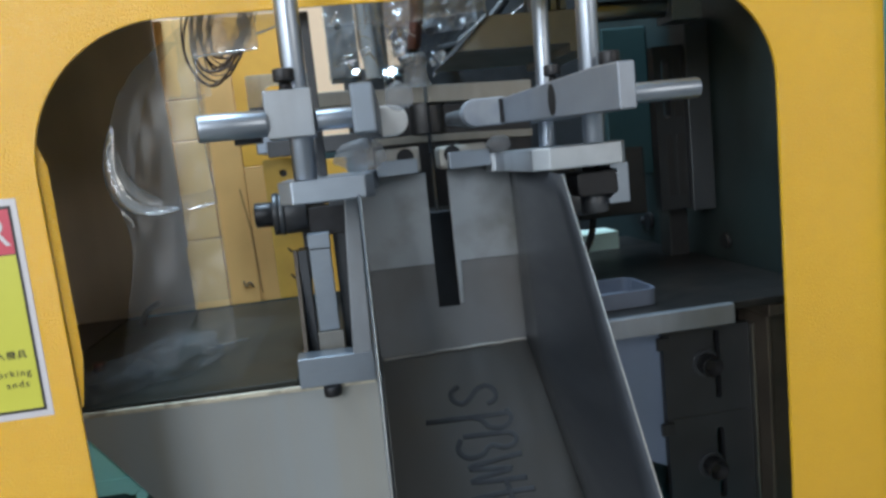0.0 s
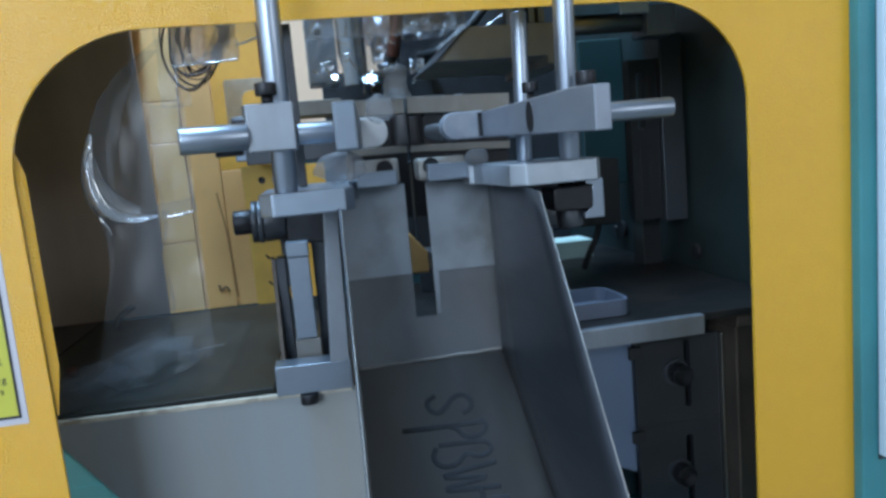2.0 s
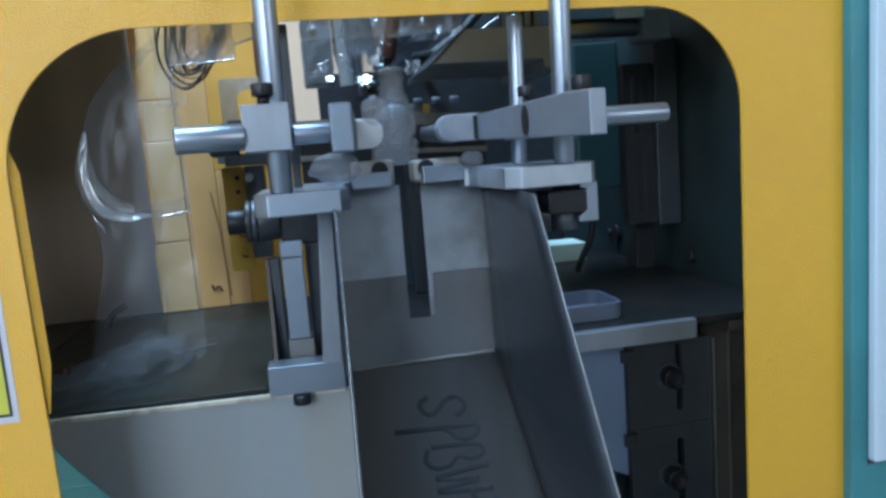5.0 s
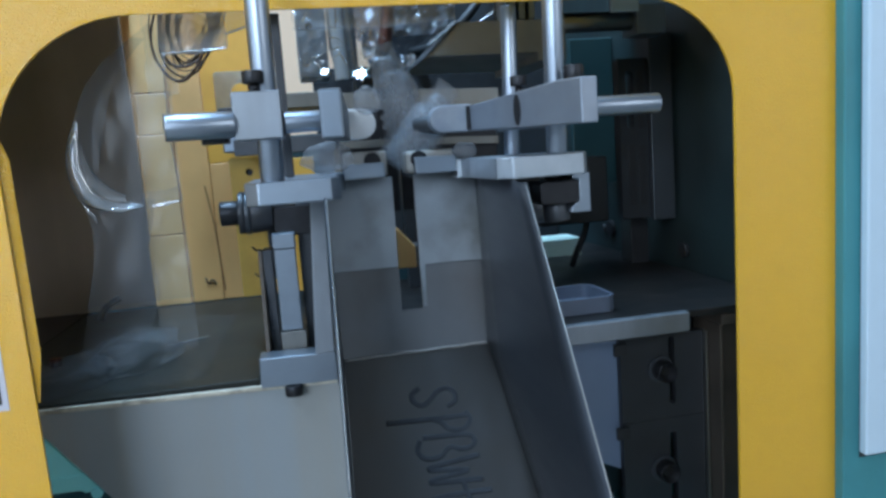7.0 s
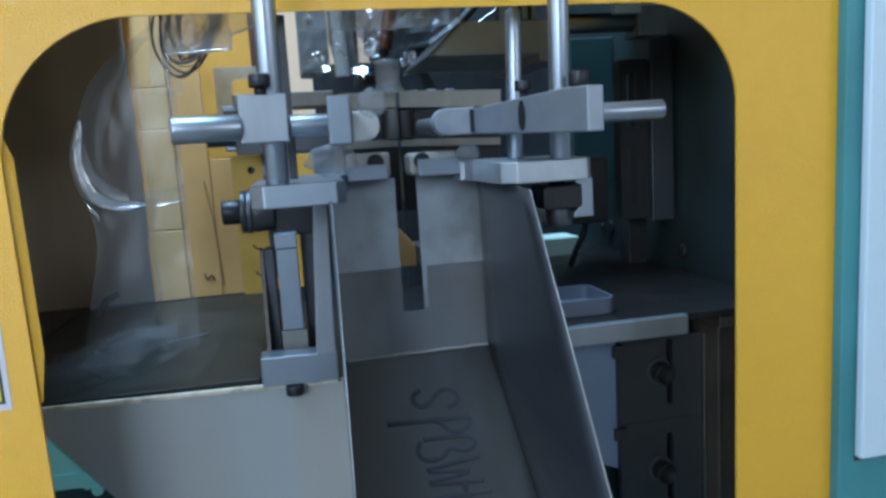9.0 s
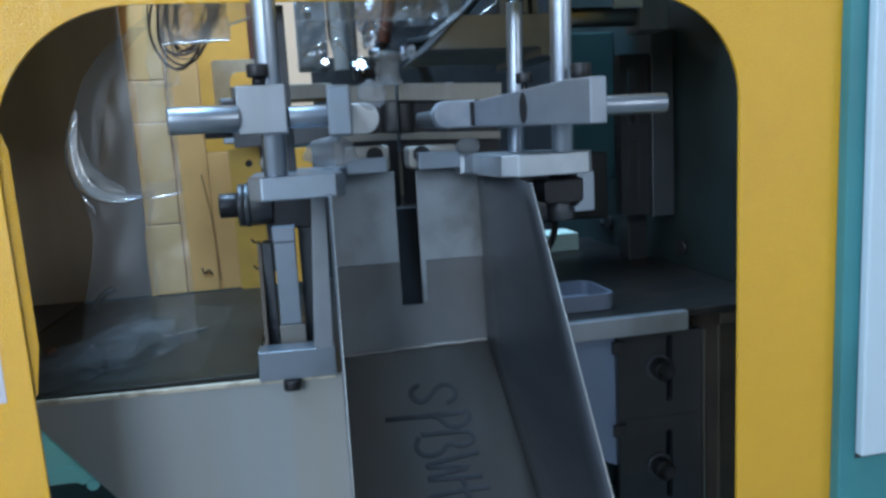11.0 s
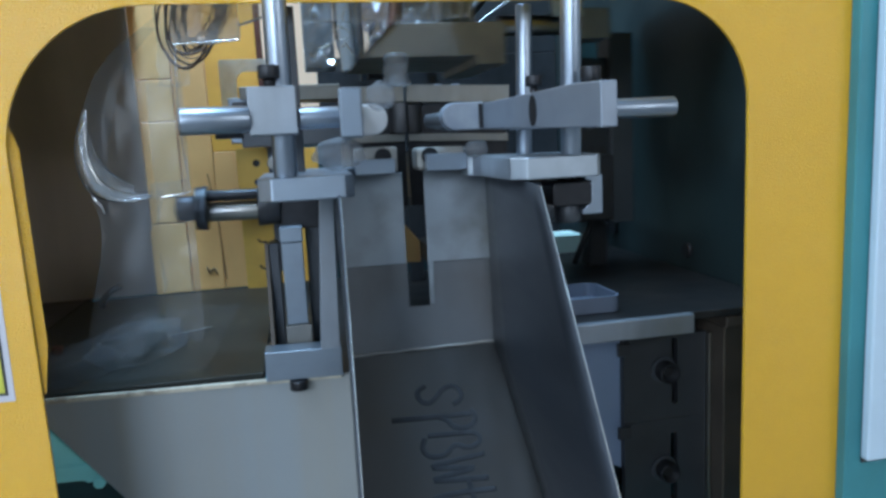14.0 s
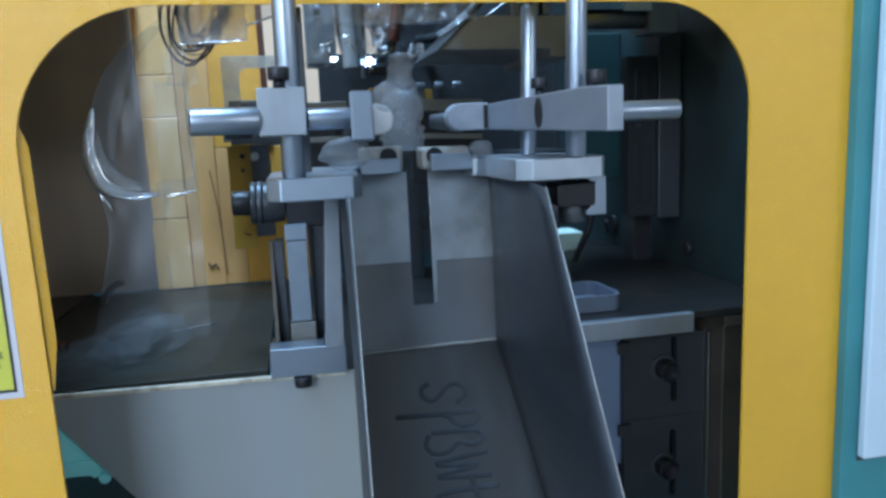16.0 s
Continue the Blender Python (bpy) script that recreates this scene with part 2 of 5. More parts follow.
DARK_DECK = material("oily_black_deck", (0.015, 0.015, 0.015), 0.38, 0.1, 0.3, 30, 0.15, 150, dirt_or_sheen=(0.040, 0.032, 0.027), dirt_or_sheen_scale=22, dirt_or_sheen_amount=0.7, spec=0.4)
BROWN = material("brown_shadowed_paint", (0.50, 0.424, 0.375), 0.5, 0, 0.35, 14, 0.1, 200, stretch=(1, 1, 0.12), dirt_or_sheen=(0.20, 0.16, 0.13), dirt_or_sheen_scale=6)
OLIVE = material("oily_brown_steel", (0.080, 0.064, 0.050), 0.42, 0.2, 0.3, 30, 0.1, 200, dirt_or_sheen=(0.028, 0.024, 0.021), dirt_or_sheen_scale=16, dirt_or_sheen_amount=0.8)
PALE_BLUE = material("bluish_white_sheet", (0.21, 0.26, 0.37), 0.5, 0, 0.08, 25, dirt_or_sheen=(0.15, 0.19, 0.26), dirt_or_sheen_scale=12, dirt_or_sheen_amount=0.5)
COPPER = material("old_copper", (0.12, 0.052, 0.040), 0.4, 0.6, 0.3, 60)
STICKER_WHITE = material("sticker_white", (0.52, 0.50, 0.53), 0.4, 0, 0.03, 60)
STICKER_RED = material("sticker_red", (0.50, 0.05, 0.085), 0.4, 0, 0.05, 60)
STICKER_YELLOW = material("sticker_yellow", (0.50, 0.49, 0.06), 0.4, 0, 0.05, 60)
INK = material("black_ink", (0.015, 0.015, 0.018), 0.5, 0, 0.2, 200)
MARKER = material("felt_marker_ink", (0.050, 0.051, 0.055), 0.95, 0, 0.5, 90, spec=0.0)
PAPER = material("pale_green_paint", (0.74, 0.92, 0.82), 0.7, 0, 0.06, 40)
WARM_WALL = material("pale_far_wall", (0.95, 0.69, 0.48), 0.8, 0, 0.05, 5)
HALL = material("hall_wall_paint", (0.45, 0.46, 0.47), 0.8, 0, 0.06, 3, 0.1, 60)
CONCRETE = material("concrete_floor", (0.28, 0.27, 0.25), 0.7, 0, 0.15, 8, 0.2, 80, dirt_or_sheen=(0.18, 0.17, 0.16), dirt_or_sheen_scale=2)
FILM_CLEAR = clear_film("thin_clear_wrap", (0.92, 0.93, 0.95), 0.07, 0.12, 0.15, 60, 1.4)
FILM_GREY = clear_film("grey_hanging_film", (0.88, 0.88, 0.90), 0.14, 0.12, 0.2, 60, 1.4)
FILM_CREASED = clear_film("creased_clear_film", (0.88, 0.90, 0.93), 0.22, 0.14, 0.12, 60, 1.3, 1.5)
FILM_HAZY = clear_film("hazy_creased_film", (0.62, 0.60, 0.63), 0.27, 0.16, 0.3, 60, 1.2, 1.45)
COLUMN = clear_film("bluish_film_roll", (0.78, 0.85, 0.95), 0.38, 0.22, 0.1, 60, 1.6, 1.45)
NECK = milky("warm_milky_plastic", (0.26, 0.25, 0.245), 0.62)
FILM_DARK = clear_film("smoked_film_fold", (0.62, 0.62, 0.65), 0.02, 0.10, 0.8, 40, 0.8)
ALU_DARK = material("dull_grey_steel", (0.085, 0.094, 0.107), 0.45, 0.6, 0.2, 40, 0.05, 200, dirt_or_sheen=(0.05, 0.055, 0.06), dirt_or_sheen_scale=20)
ALU_SMOOTH = material("smooth_milled_aluminium", (0.27, 0.30, 0.35), 0.48, 0.6, 0.14, 30, 0.03, 300, stretch=(1, 1, 4), rough_vary=0.1, dirt_or_sheen=(0.18, 0.205, 0.25), dirt_or_sheen_scale=30, dirt_or_sheen_amount=0.6)
SHELF = material("dull_purple_brown_paint", (0.055, 0.043, 0.042), 0.5, 0, 0.2, 10, 0.1, 200)
BRACKET = material("dark_bluish_steel", (0.046, 0.049, 0.055), 0.42, 0.4, 0.25, 30, 0.1, 200, dirt_or_sheen=(0.03, 0.031, 0.035), dirt_or_sheen_scale=12)
MILKY = milky("milky_polyethylene", (0.44, 0.475, 0.53), 0.63)
MILKY_THIN = milky("thin_milky_flash", (0.33, 0.335, 0.35), 0.62)
RIM = clear_film("clear_plastic_rim", (0.88, 0.90, 0.94), 0.12, 0.14, 0.15, 60, 3.5, 1.6)
# gloss and white milk raised so that film pieces carry the glints themselves
GLINT = clear_film("glinting_film_edge", (0.92, 0.94, 0.97), 0.22, 0.10, 0.1, 120, 8.0, 1.6)
WHITE_GLINT = clear_film("white_glint_film", (0.95, 0.96, 0.98), 0.35, 0.12, 0.03, 60, 14.0, 1.5)

# ---- mesh helpers ----
ORIGIN = {}


def thing(name, origin, label, category, group="", kind=""):
    ob = new(name)
    ob.empty_display_size = 0.01
    ob.location = origin
    ORIGIN[ob.name] = Vector(origin)
    return tagged(ob, label, category, group, kind)


def part(name, bm, mat, parent, label=""):
    """Links a bmesh given in world metres as one mesh under a thing or a part."""
    o = ORIGIN[parent.name]
    bmesh.ops.translate(bm, vec=-o, verts=bm.verts)
    me = bpy.data.meshes.new(name)
    bm.to_mesh(me)
    bm.free()
    me.materials.append(mat)
    ob = new(name, me)
    ob.parent = parent
    ORIGIN[ob.name] = o
    return tagged(ob, label)


def solo(name, bm, mat, origin, label, category, group="", kind=""):
    """A thing of one mesh."""
    bmesh.ops.translate(bm, vec=-Vector(origin), verts=bm.verts)
    me = bpy.data.meshes.new(name)
    bm.to_mesh(me)
    bm.free()
    me.materials.append(mat)
    ob = new(name, me)
    ob.location = origin
    ORIGIN[ob.name] = Vector(origin)
    return tagged(ob, label, category, group, kind)


def bevelled(bm, width, segments=2):
    if width:
        edges = [e for e in bm.edges if len(e.link_faces) == 2 and e.calc_face_angle(0) > 0.5]
        bmesh.ops.bevel(bm, geom=edges, offset=width, segments=segments, affect="EDGES", profile=0.5)
    return bm


def box(x0, x1, y0, y1, z0, z1, bevel=0.0008, into=None):
    bm = bmesh.new()
    bmesh.ops.create_cube(bm, size=1, matrix=Matrix.LocRotScale(((x0 + x1) / 2, (y0 + y1) / 2, (z0 + z1) / 2), None, (x1 - x0, y1 - y0, z1 - z0)))
    bevelled(bm, bevel)
    return join(into, bm) if into else bm


def join(a, b):
    me = bpy.data.meshes.new("joined")
    b.to_mesh(me)
    b.free()
    a.from_mesh(me)
    bpy.data.meshes.remove(me)
    return a


def prism(points, axis, lo, hi, bevel=0.0008):
    """A polygon pushed along an axis: points are (x, y) for 'z', (x, z) for 'y', (y, z) for 'x'."""
    bm = bmesh.new()
    at = {"z": lambda p, h: (p[0], p[1], h), "y": lambda p, h: (p[0], h, p[1]), "x": lambda p, h: (h, p[0], p[1])}[axis]
    low = bm.faces.new([bm.verts.new(at(p, lo)) for p in points])
    out = bmesh.ops.extrude_face_region(bm, geom=[low])
    shift = Vector(at((0, 0), hi - lo))
    bmesh.ops.translate(bm, vec=shift, verts=[v for v in out["geom"] if isinstance(v, bmesh.types.BMVert)])
    bmesh.ops.recalc_face_normals(bm, faces=bm.faces)
    return bevelled(bm, bevel)


def rod(a, b, r, bevel=0.0006, seg=40, r2=None):
    bm = bmesh.new()
    a, b = Vector(a), Vector(b)
    turn = (b - a).to_track_quat("Z", "Y").to_matrix().to_4x4()
    bmesh.ops.create_cone(bm, cap_ends=True, segments=seg, radius1=r, radius2=r if r2 is None else r2, depth=(b - a).length, matrix=Matrix.Translation((a + b) / 2) @ turn)
    if bevel:
        rims = [e for e in bm.edges if e.calc_face_angle(0) > 1.0]
        bmesh.ops.bevel(bm, geom=rims, offset=bevel, segments=2, affect="EDGES", profile=0.5)
    for f in bm.faces:
        f.smooth = len(f.verts) == 4
    return bm


def socket_screw(a, b, r, hollow=True):
    """A cap head with a hexagon socket in its far end: from the seat a to the top b."""
    bm = rod(a, b, r, r * 0.12, 36)
    if hollow:
        a, b = Vector(a), Vector(b)
        way = (b - a).normalized()
        caps = [f for f in bm.faces if f.normal.dot(way) > 0.99 and len(f.verts) > 8]
        for f in caps:
            ins = bmesh.ops.inset_individual(bm, faces=[f], thickness=r * 0.42)
            bmesh.ops.translate(bm, vec=-way * r * 0.6, verts=f.verts)
    return bm


def revolve(profile, seg=32):
    """A turned body from (radius, height) pairs, about z."""
    bm = bmesh.new()
    rings = [[bm.verts.new((r * math.cos(2 * math.pi * i / seg), r * math.sin(2 * math.pi * i / seg), h)) for i in range(seg)] for r, h in profile]
    for lo, hi in zip(rings, rings[1:]):
        for i in range(seg):
            f = bm.faces.new((lo[i], lo[(i + 1) % seg], hi[(i + 1) % seg], hi[i]))
            f.smooth = True
    bm.faces.new(rings[0][::-1])
    bm.faces.new(rings[-1])
    return bm


def pipe(points, r, seg=10, closed=False, smooth=3):
    """A round bead or hose along a smoothed line."""
    pts = [Vector(p) for p in points]
    for _ in range(smooth):
        nxt = [pts[0]]
        for p, q in zip(pts, pts[1:]):
            nxt += [p.lerp(q, 0.25), p.lerp(q, 0.75)]
        pts = nxt + [pts[-1]]
    bm = bmesh.new()
    rings, side = [], None
    for i, p in enumerate(pts):
        way = (pts[min(i + 1, len(pts) - 1)] - pts[max(i - 1, 0)]).normalized()
        side = (side - way * side.dot(way)).normalized() if side else way.orthogonal().normalized()
        up = way.cross(side)
        rings.append([bm.verts.new(p + (side * math.cos(a) + up * math.sin(a)) * r) for a in (2 * math.pi * k / seg for k in range(seg))])
    for lo, hi in zip(rings, rings[1:]):
        for k in range(seg):
            f = bm.faces.new((lo[k], lo[(k + 1) % seg], hi[(k + 1) % seg], hi[k]))
            f.smooth = True
    bm.faces.new(rings[0][::-1])
    bm.faces.new(rings[-1])
    return bm


def crumpled(corner, u, v, nu, nv, depth, scale, seed, sag=0.0, sharp=True):
    """A creased sheet: a grid from a corner along u and v, pushed off its plane by folds."""
    bm = bmesh.new()
    corner, u, v = Vector(corner), Vector(u), Vector(v)
    normal = u.cross(v).normalized()
    grid = []
    for j in range(nv + 1):
        row = []
        for i in range(nu + 1):
            s, t = i / nu, j / nv
            p = corner + u * s + v * t
            q = p * scale + Vector((seed, seed * 1.7, 0))
            fold = noise.noise(q) + 0.5 * noise.noise(q * 2.3)
            if sharp:
                fold = 0.7 * abs(fold) * 2 - 0.5 + 0.4 * abs(noise.noise(q * 4.1))
            edge = noise.noise(Vector((s * 4, t * 4, seed))) * 0.02
            row.append(bm.verts.new(p + normal * (fold * depth + sag * math.sin(math.pi * s) * math.sin(math.pi * t)) + (u.normalized() + v.normalized()) * edge * 0.15))
        grid.append(row)
    for j in range(nv):
        for i in range(nu):
            f = bm.faces.new((grid[j][i], grid[j][i + 1], grid[j + 1][i + 1], grid[j + 1][i]))
            f.smooth = True
    return bm


def faceted(bm):
    for f in bm.faces:
        f.smooth = False
    return bm


def lump(centre, size, seed, rough=0.25, scale=90.0):
    bm = bmesh.new()
    bmesh.ops.create_icosphere(bm, subdivisions=4, radius=1)
    for v in bm.verts:
        d = 1 + rough * (noise.noise(v.co * 1.6 + Vector((seed, 0, 0))) + 0.5 * noise.noise(v.co * 4 + Vector((0, seed, 0))))
        v.co = Vector((v.co.x * size[0], v.co.y * size[1], v.co.z * size[2])) * d + Vector(centre)
    for f in bm.faces:
        f.smooth = True
    return bm


def rounded(points, radius, seg=6):
    """Rounds the corners of a polygon in the plane."""
    out, n = [], len(points)
    for i, p in enumerate(points):
        p = Vector(p)
        a, b = Vector(points[i - 1]) - p, Vector(points[(i + 1) % n]) - p
        ra = radius[i] if isinstance(radius, (list, tuple)) else radius
        if ra <= 0:
            out.append(tuple(p))
            continue
        half = a.angle(b) / 2
        cut = min(ra / math.tan(half), a.length * 0.49, b.length * 0.49)
        ra = cut * math.tan(half)
        mid = p + (a.normalized() + b.normalized()).normalized() * (ra / math.sin(half))
        s, e = p + a.normalized() * cut - mid, p + b.normalized() * cut - mid
        ang = s.angle_signed(e)
        for k in range(seg + 1):
            th = -ang * k / seg
            out.append((mid.x + s.x * math.cos(th) - s.y * math.sin(th), mid.y + s.x * math.sin(th) + s.y * math.cos(th)))
    return out


def holed_plate(outer, inner, axis, lo, hi, bevel=0.0):
    """A plate with one opening right through it; both outlines run the same way round and have any count of points."""
    bm = bmesh.new()
    at = {"y": lambda p, h: (p[0], h, p[1]), "z": lambda p, h: (p[0], p[1], h), "x": lambda p, h: (h, p[0], p[1])}[axis]
    loops = []
    for h in (lo, hi):
        edges = []
        for line in (outer, inner):
            vs = [bm.verts.new(at(p, h)) for p in line]
            edges += [bm.edges.new((vs[i], vs[(i + 1) % len(vs)])) for i in range(len(vs))]
            loops.append(vs)
        bmesh.ops.triangle_fill(bm, use_beauty=True, use_dissolve=False, edges=edges)
    for a, b in ((loops[0], loops[2]), (loops[1], loops[3])):
        for i in range(len(a)):
            bm.faces.new((a[i], a[(i + 1) % len(a)], b[(i + 1) % len(a)], b[i]))
    bmesh.ops.recalc_face_normals(bm, faces=bm.faces)
    return bm


def bar(near, far, side, profile, bevel=0.0008):
    """A flat bar whose seen face runs in plan from near to far: profile of (metres along, height), thickness to the given side (+1 right, -1 left)."""
    a, way = Vector(near), (Vector(far) - Vector(near)).normalized()
    off = Vector((way.y, -way.x)) * side
    bm = bmesh.new()
    loops = []
    for shift in (Vector((0, 0)), off):
        loops.append([bm.verts.new((*(a + way * u + shift), z)) for u, z in profile])
    bm.faces.new(loops[0])
    bm.faces.new(loops[1][::-1])
    n = len(profile)
    for i in range(n):
        bm.faces.new((loops[0][i], loops[1][i], loops[1][(i + 1) % n], loops[0][(i + 1) % n]))
    bmesh.ops.recalc_face_normals(bm, faces=bm.faces)
    return bevelled(bm, bevel) if bevel else bm


# ---- the hall: plain walls, with openings added for the lamps ----
solo("floor", box(-3, 3, -3, 3, -0.1, 0, 0), CONCRETE, (0, 0, 0), "grey concrete factory floor", "floor", kind="structure")
solo("ceiling", holed_plate([(-3, -3), (3, -3), (3, -0.2), (-3, -0.2)], [(-2.45, -1.60), (-0.85, -1.60), (-0.85, -0.45), (-2.45, -0.45)], "z", 3.5, 3.6), HALL, (0, -1.5, 3.5), "pale hall ceiling with an opening added for a lamp", "ceiling", kind="structure")
solo("ceiling", holed_plate([(-3, -0.2), (3, -0.2), (3, 3), (-3, 3)], [(-0.95, 0.03), (0.45, 0.03), (0.45, 0.40), (-0.95, 0.40)], "z", 3.5, 3.6), HALL, (0, 1.5, 3.5), "pale hall ceiling with an opening added for a lamp", "ceiling", kind="structure")
solo("wall_south_east", holed_plate([(-0.3, 0), (3, 0), (3, 3.5), (-0.3, 3.5)], [(1.45, 1.60), (2.95, 1.60), (2.95, 2.60), (1.45, 2.60)], "y", -3.1, -3.0), HALL, (1.35, -3, 0), "pale painted hall wall with an opening for a lamp", "wall", kind="structure")
solo("wall_south_west", holed_plate([(-3, 0), (-0.3, 0), (-0.3, 3.5), (-3, 3.5)], [(-2.28, 1.40), (-0.72, 1.40), (-0.72, 2.70), (-2.28, 2.70)], "y", -3.1, -3.0), HALL, (-1.65, -3, 0), "pale painted hall wall with an opening for a lamp", "wall", kind="structure")
solo("wall_east", box(3.0, 3.1, -3, 3, 0, 3.5, 0), HALL, (3, 0, 0), "pale painted hall wall", "wall", kind="structure")
solo("wall_north", box(-3, 3, 3.0, 3.1, 0, 3.5, 0), WARM_WALL, (0, 3, 0), "pale warm hall wall behind the machine", "wall", kind="structure")
solo("wall_west", holed_plate([(-3, 0), (3, 0), (3, 3.5), (-3, 3.5)], [(-2.5, 1.25), (-0.7, 1.25), (-0.7, 2.55), (-2.5, 2.55)], "x", -3.1, -3.0), HALL, (-3, 0, 0), "pale painted hall wall with an opening for a lamp", "wall", kind="structure")

# ---- the machine's body ----
cover = thing("machine_cover", (0.0, 0.0, 0.6), "yellow powder-coated machine cover with a rounded window opening", "machine cover")
window_line = rounded([(-0.1845, 0.72), (0.3334, 0.72), (0.3345, 1.3022), (-0.1890, 1.3022)], [0.03, 0.03, 0.078, 0.092], 14)
# raised to 1.90, unseen, to keep the overhead lamp off the stands
part("front_sheet", holed_plate(rounded([(-0.75, 0.60), (0.424, 0.60), (0.424, 1.90), (-0.75, 1.90)], 0.004, 3), window_line, "y", 0.0, 0.0025), YELLOW, cover)

body = thing("blow_moulding_machine", (0.0, 0.3, 0.0), "teal painted machine frame with its base and side walls", "machine")
part("front_post", box(0.4215, 0.78, -0.0112, -0.0005, 0.0, 1.9, 0.0015), TEAL, body)
part("base", box(-0.75, 0.78, 0.06, 1.05, 0.0, 0.80, 0.004), TEAL, body)
part("front_skirt", box(-0.75, 0.424, 0.004, 0.058, 0.0, 0.597, 0.002), TEAL, body)
part("side_wall", box(0.462, 0.475, 0.062, 0.9, 0.802, 1.75, 0.001), TEAL_SHADED, body, "dark teal side wall, its shade in the colour")
for y, z, r in ((0.545, 1.0620, 0.0055), (0.520, 1.0640, 0.0125), (0.305, 1.0560, 0.0095)):
    part("wall_bolt", rod((0.4618, y, z), (0.4560, y, z), r, 0.0012, 24), BLACK, body)
# unseen sheet added to shade the panel left of the boards
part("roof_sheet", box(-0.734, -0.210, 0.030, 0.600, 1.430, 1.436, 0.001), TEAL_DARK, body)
part("left_shell", box(-0.75, -0.735, 0.02, 1.05, 0.802, 1.75, 0.001), TEAL, body)
lug = thing("frame_lug", (-0.22, 0.15, 0.95), "turquoise painted cast lug hanging under the deck", "machine part")
part("web", prism([(-0.2600, 0.9440), (-0.2020, 0.9430), (-0.1990, 0.9400), (-0.1820, 0.9450), (-0.1820, 1.003), (-0.2600, 1.003)], "y", 0.104, 0.118, 0.002), TURQUOISE, lug)
part("boss", rod((-0.1900, 0.1025, 0.9400), (-0.1900, 0.1180, 0.9400), 0.0050, 0.001), TURQUOISE, lug)
part("rib", box(-0.2600, -0.1960, 0.1022, 0.1038, 0.9555, 0.9580, 0.0004), TURQUOISE, lug)
part("arm", box(-0.2600, -0.1900, 0.1182, 0.2000, 0.960, 1.003, 0.001), TURQUOISE, lug)

# pale blue cabinet on the post
cab = thing("control_cabinet", (0.6, -0.02, 0.925), "pale blue painted control cabinet mounted on the teal post", "cabinet")
part("door", box(0.4352, 0.776, -0.0205, -0.0122, 0.9263, 1.80, 0.0015), CABINET, cab)
# black sheet reaching below the door, in place of its shadow
part("gasket", box(0.4362, 0.775, -0.0121, -0.0113, 0.9215, 1.801, 0), BLACK, cab, "black sheet behind the door, showing below it as shadow")

# warning sticker on the cover
sticker = thing("warning_sticker", (-0.2515, -0.0005, 1.05), "white-edged warning sticker with a red head and yellow field", "sticker")
part("backing", box(-0.2995, -0.2035, -0.0004, -0.0001, 1.0505, 1.197, 0), STICKER_WHITE, sticker)
part("border", box(-0.2955, -0.2072, -0.0006, -0.00045, 1.0548, 1.1925, 0), INK, sticker)
part("red_head", box(-0.2935, -0.2090, -0.0008, -0.00065, 1.1612, 1.1905, 0), STICKER_RED, sticker)
part("yellow_field", box(-0.2935, -0.2090, -0.0008, -0.00065, 1.0568, 1.1605, 0), STICKER_YELLOW, sticker)


def lettering(text, x, y, z, size, mat, parent, align="LEFT", gap=1.0):
    curve = bpy.data.curves.new("letters", "FONT")
    curve.body, curve.size, curve.extrude, curve.align_x = text, size, 0.0001, align
    curve.space_character = gap
    ob = bpy.data.objects.new("letters", curve)
    scene.collection.objects.link(ob)
    bpy.context.view_layer.update()
    me = bpy.data.meshes.new_from_object(ob.evaluated_get(bpy.context.evaluated_depsgraph_get()))
    bpy.data.objects.remove(ob)
    bm = bmesh.new()
    bm.from_mesh(me)
    bmesh.ops.transform(bm, matrix=pose(x, y, z, 90, 0, 0), verts=bm.verts)
    return part("lettering", bm, mat, parent)


lettering("R", -0.2105, -0.0010, 1.1668, 0.026, STICKER_WHITE, sticker, "RIGHT")
lettering("orking", -0.2128, -0.0010, 1.0800, 0.0066, INK, sticker, "RIGHT", 1.25)
lettering("ands", -0.2150, -0.0010, 1.0722, 0.0066, INK, sticker, "RIGHT", 1.25)
lettering("\u5165\u6a5f\u5177", -0.2133, -0.0010, 1.0922, 0.0064, INK, sticker, "RIGHT", 1.1)

# ---- bed of the machine, seen through the window ----
deck = thing("deck_plate", (-0.14, 0.3, 1.01), "dark worn steel deck plate inside the machine", "deck plate")
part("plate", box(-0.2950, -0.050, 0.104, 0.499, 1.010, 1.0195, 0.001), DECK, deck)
part("side_shelf", box(-0.7330, -0.2955, 0.104, 0.530, 1.004, 1.0184, 0.001), SHELF, deck, "dull brown lower shelf")
part("edge_bead", rod((-0.2950, 0.106, 1.0195), (-0.2950, 0.497, 1.0195), 0.0016, 0.0003, 10), DECK, deck)
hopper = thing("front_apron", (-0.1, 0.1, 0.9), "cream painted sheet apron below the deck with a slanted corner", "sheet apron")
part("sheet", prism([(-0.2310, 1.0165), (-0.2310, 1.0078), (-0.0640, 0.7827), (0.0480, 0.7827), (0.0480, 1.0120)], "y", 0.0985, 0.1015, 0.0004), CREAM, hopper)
part("rim", prism([(-0.2310, 1.0195), (-0.2310, 1.0150), (0.0150, 1.0102), (0.0150, 1.0146)], "y", 0.0945, 0.0982, 0.0010), RIM_PAINT, hopper, "chipped pale folded rim")
# raised strip added in place of a bright scratch in the deck
scratch = solo("deck_scratch", box(-0.155, -0.110, 0.275, 0.2785, 1.0197, 1.0205, 0.0002), STEEL_EDGE, (-0.13, 0.277, 1.0197), "thin bright strip standing in for a scratch in the deck", "strip")
scratch.rotation_euler = (0, 0, radians(28))
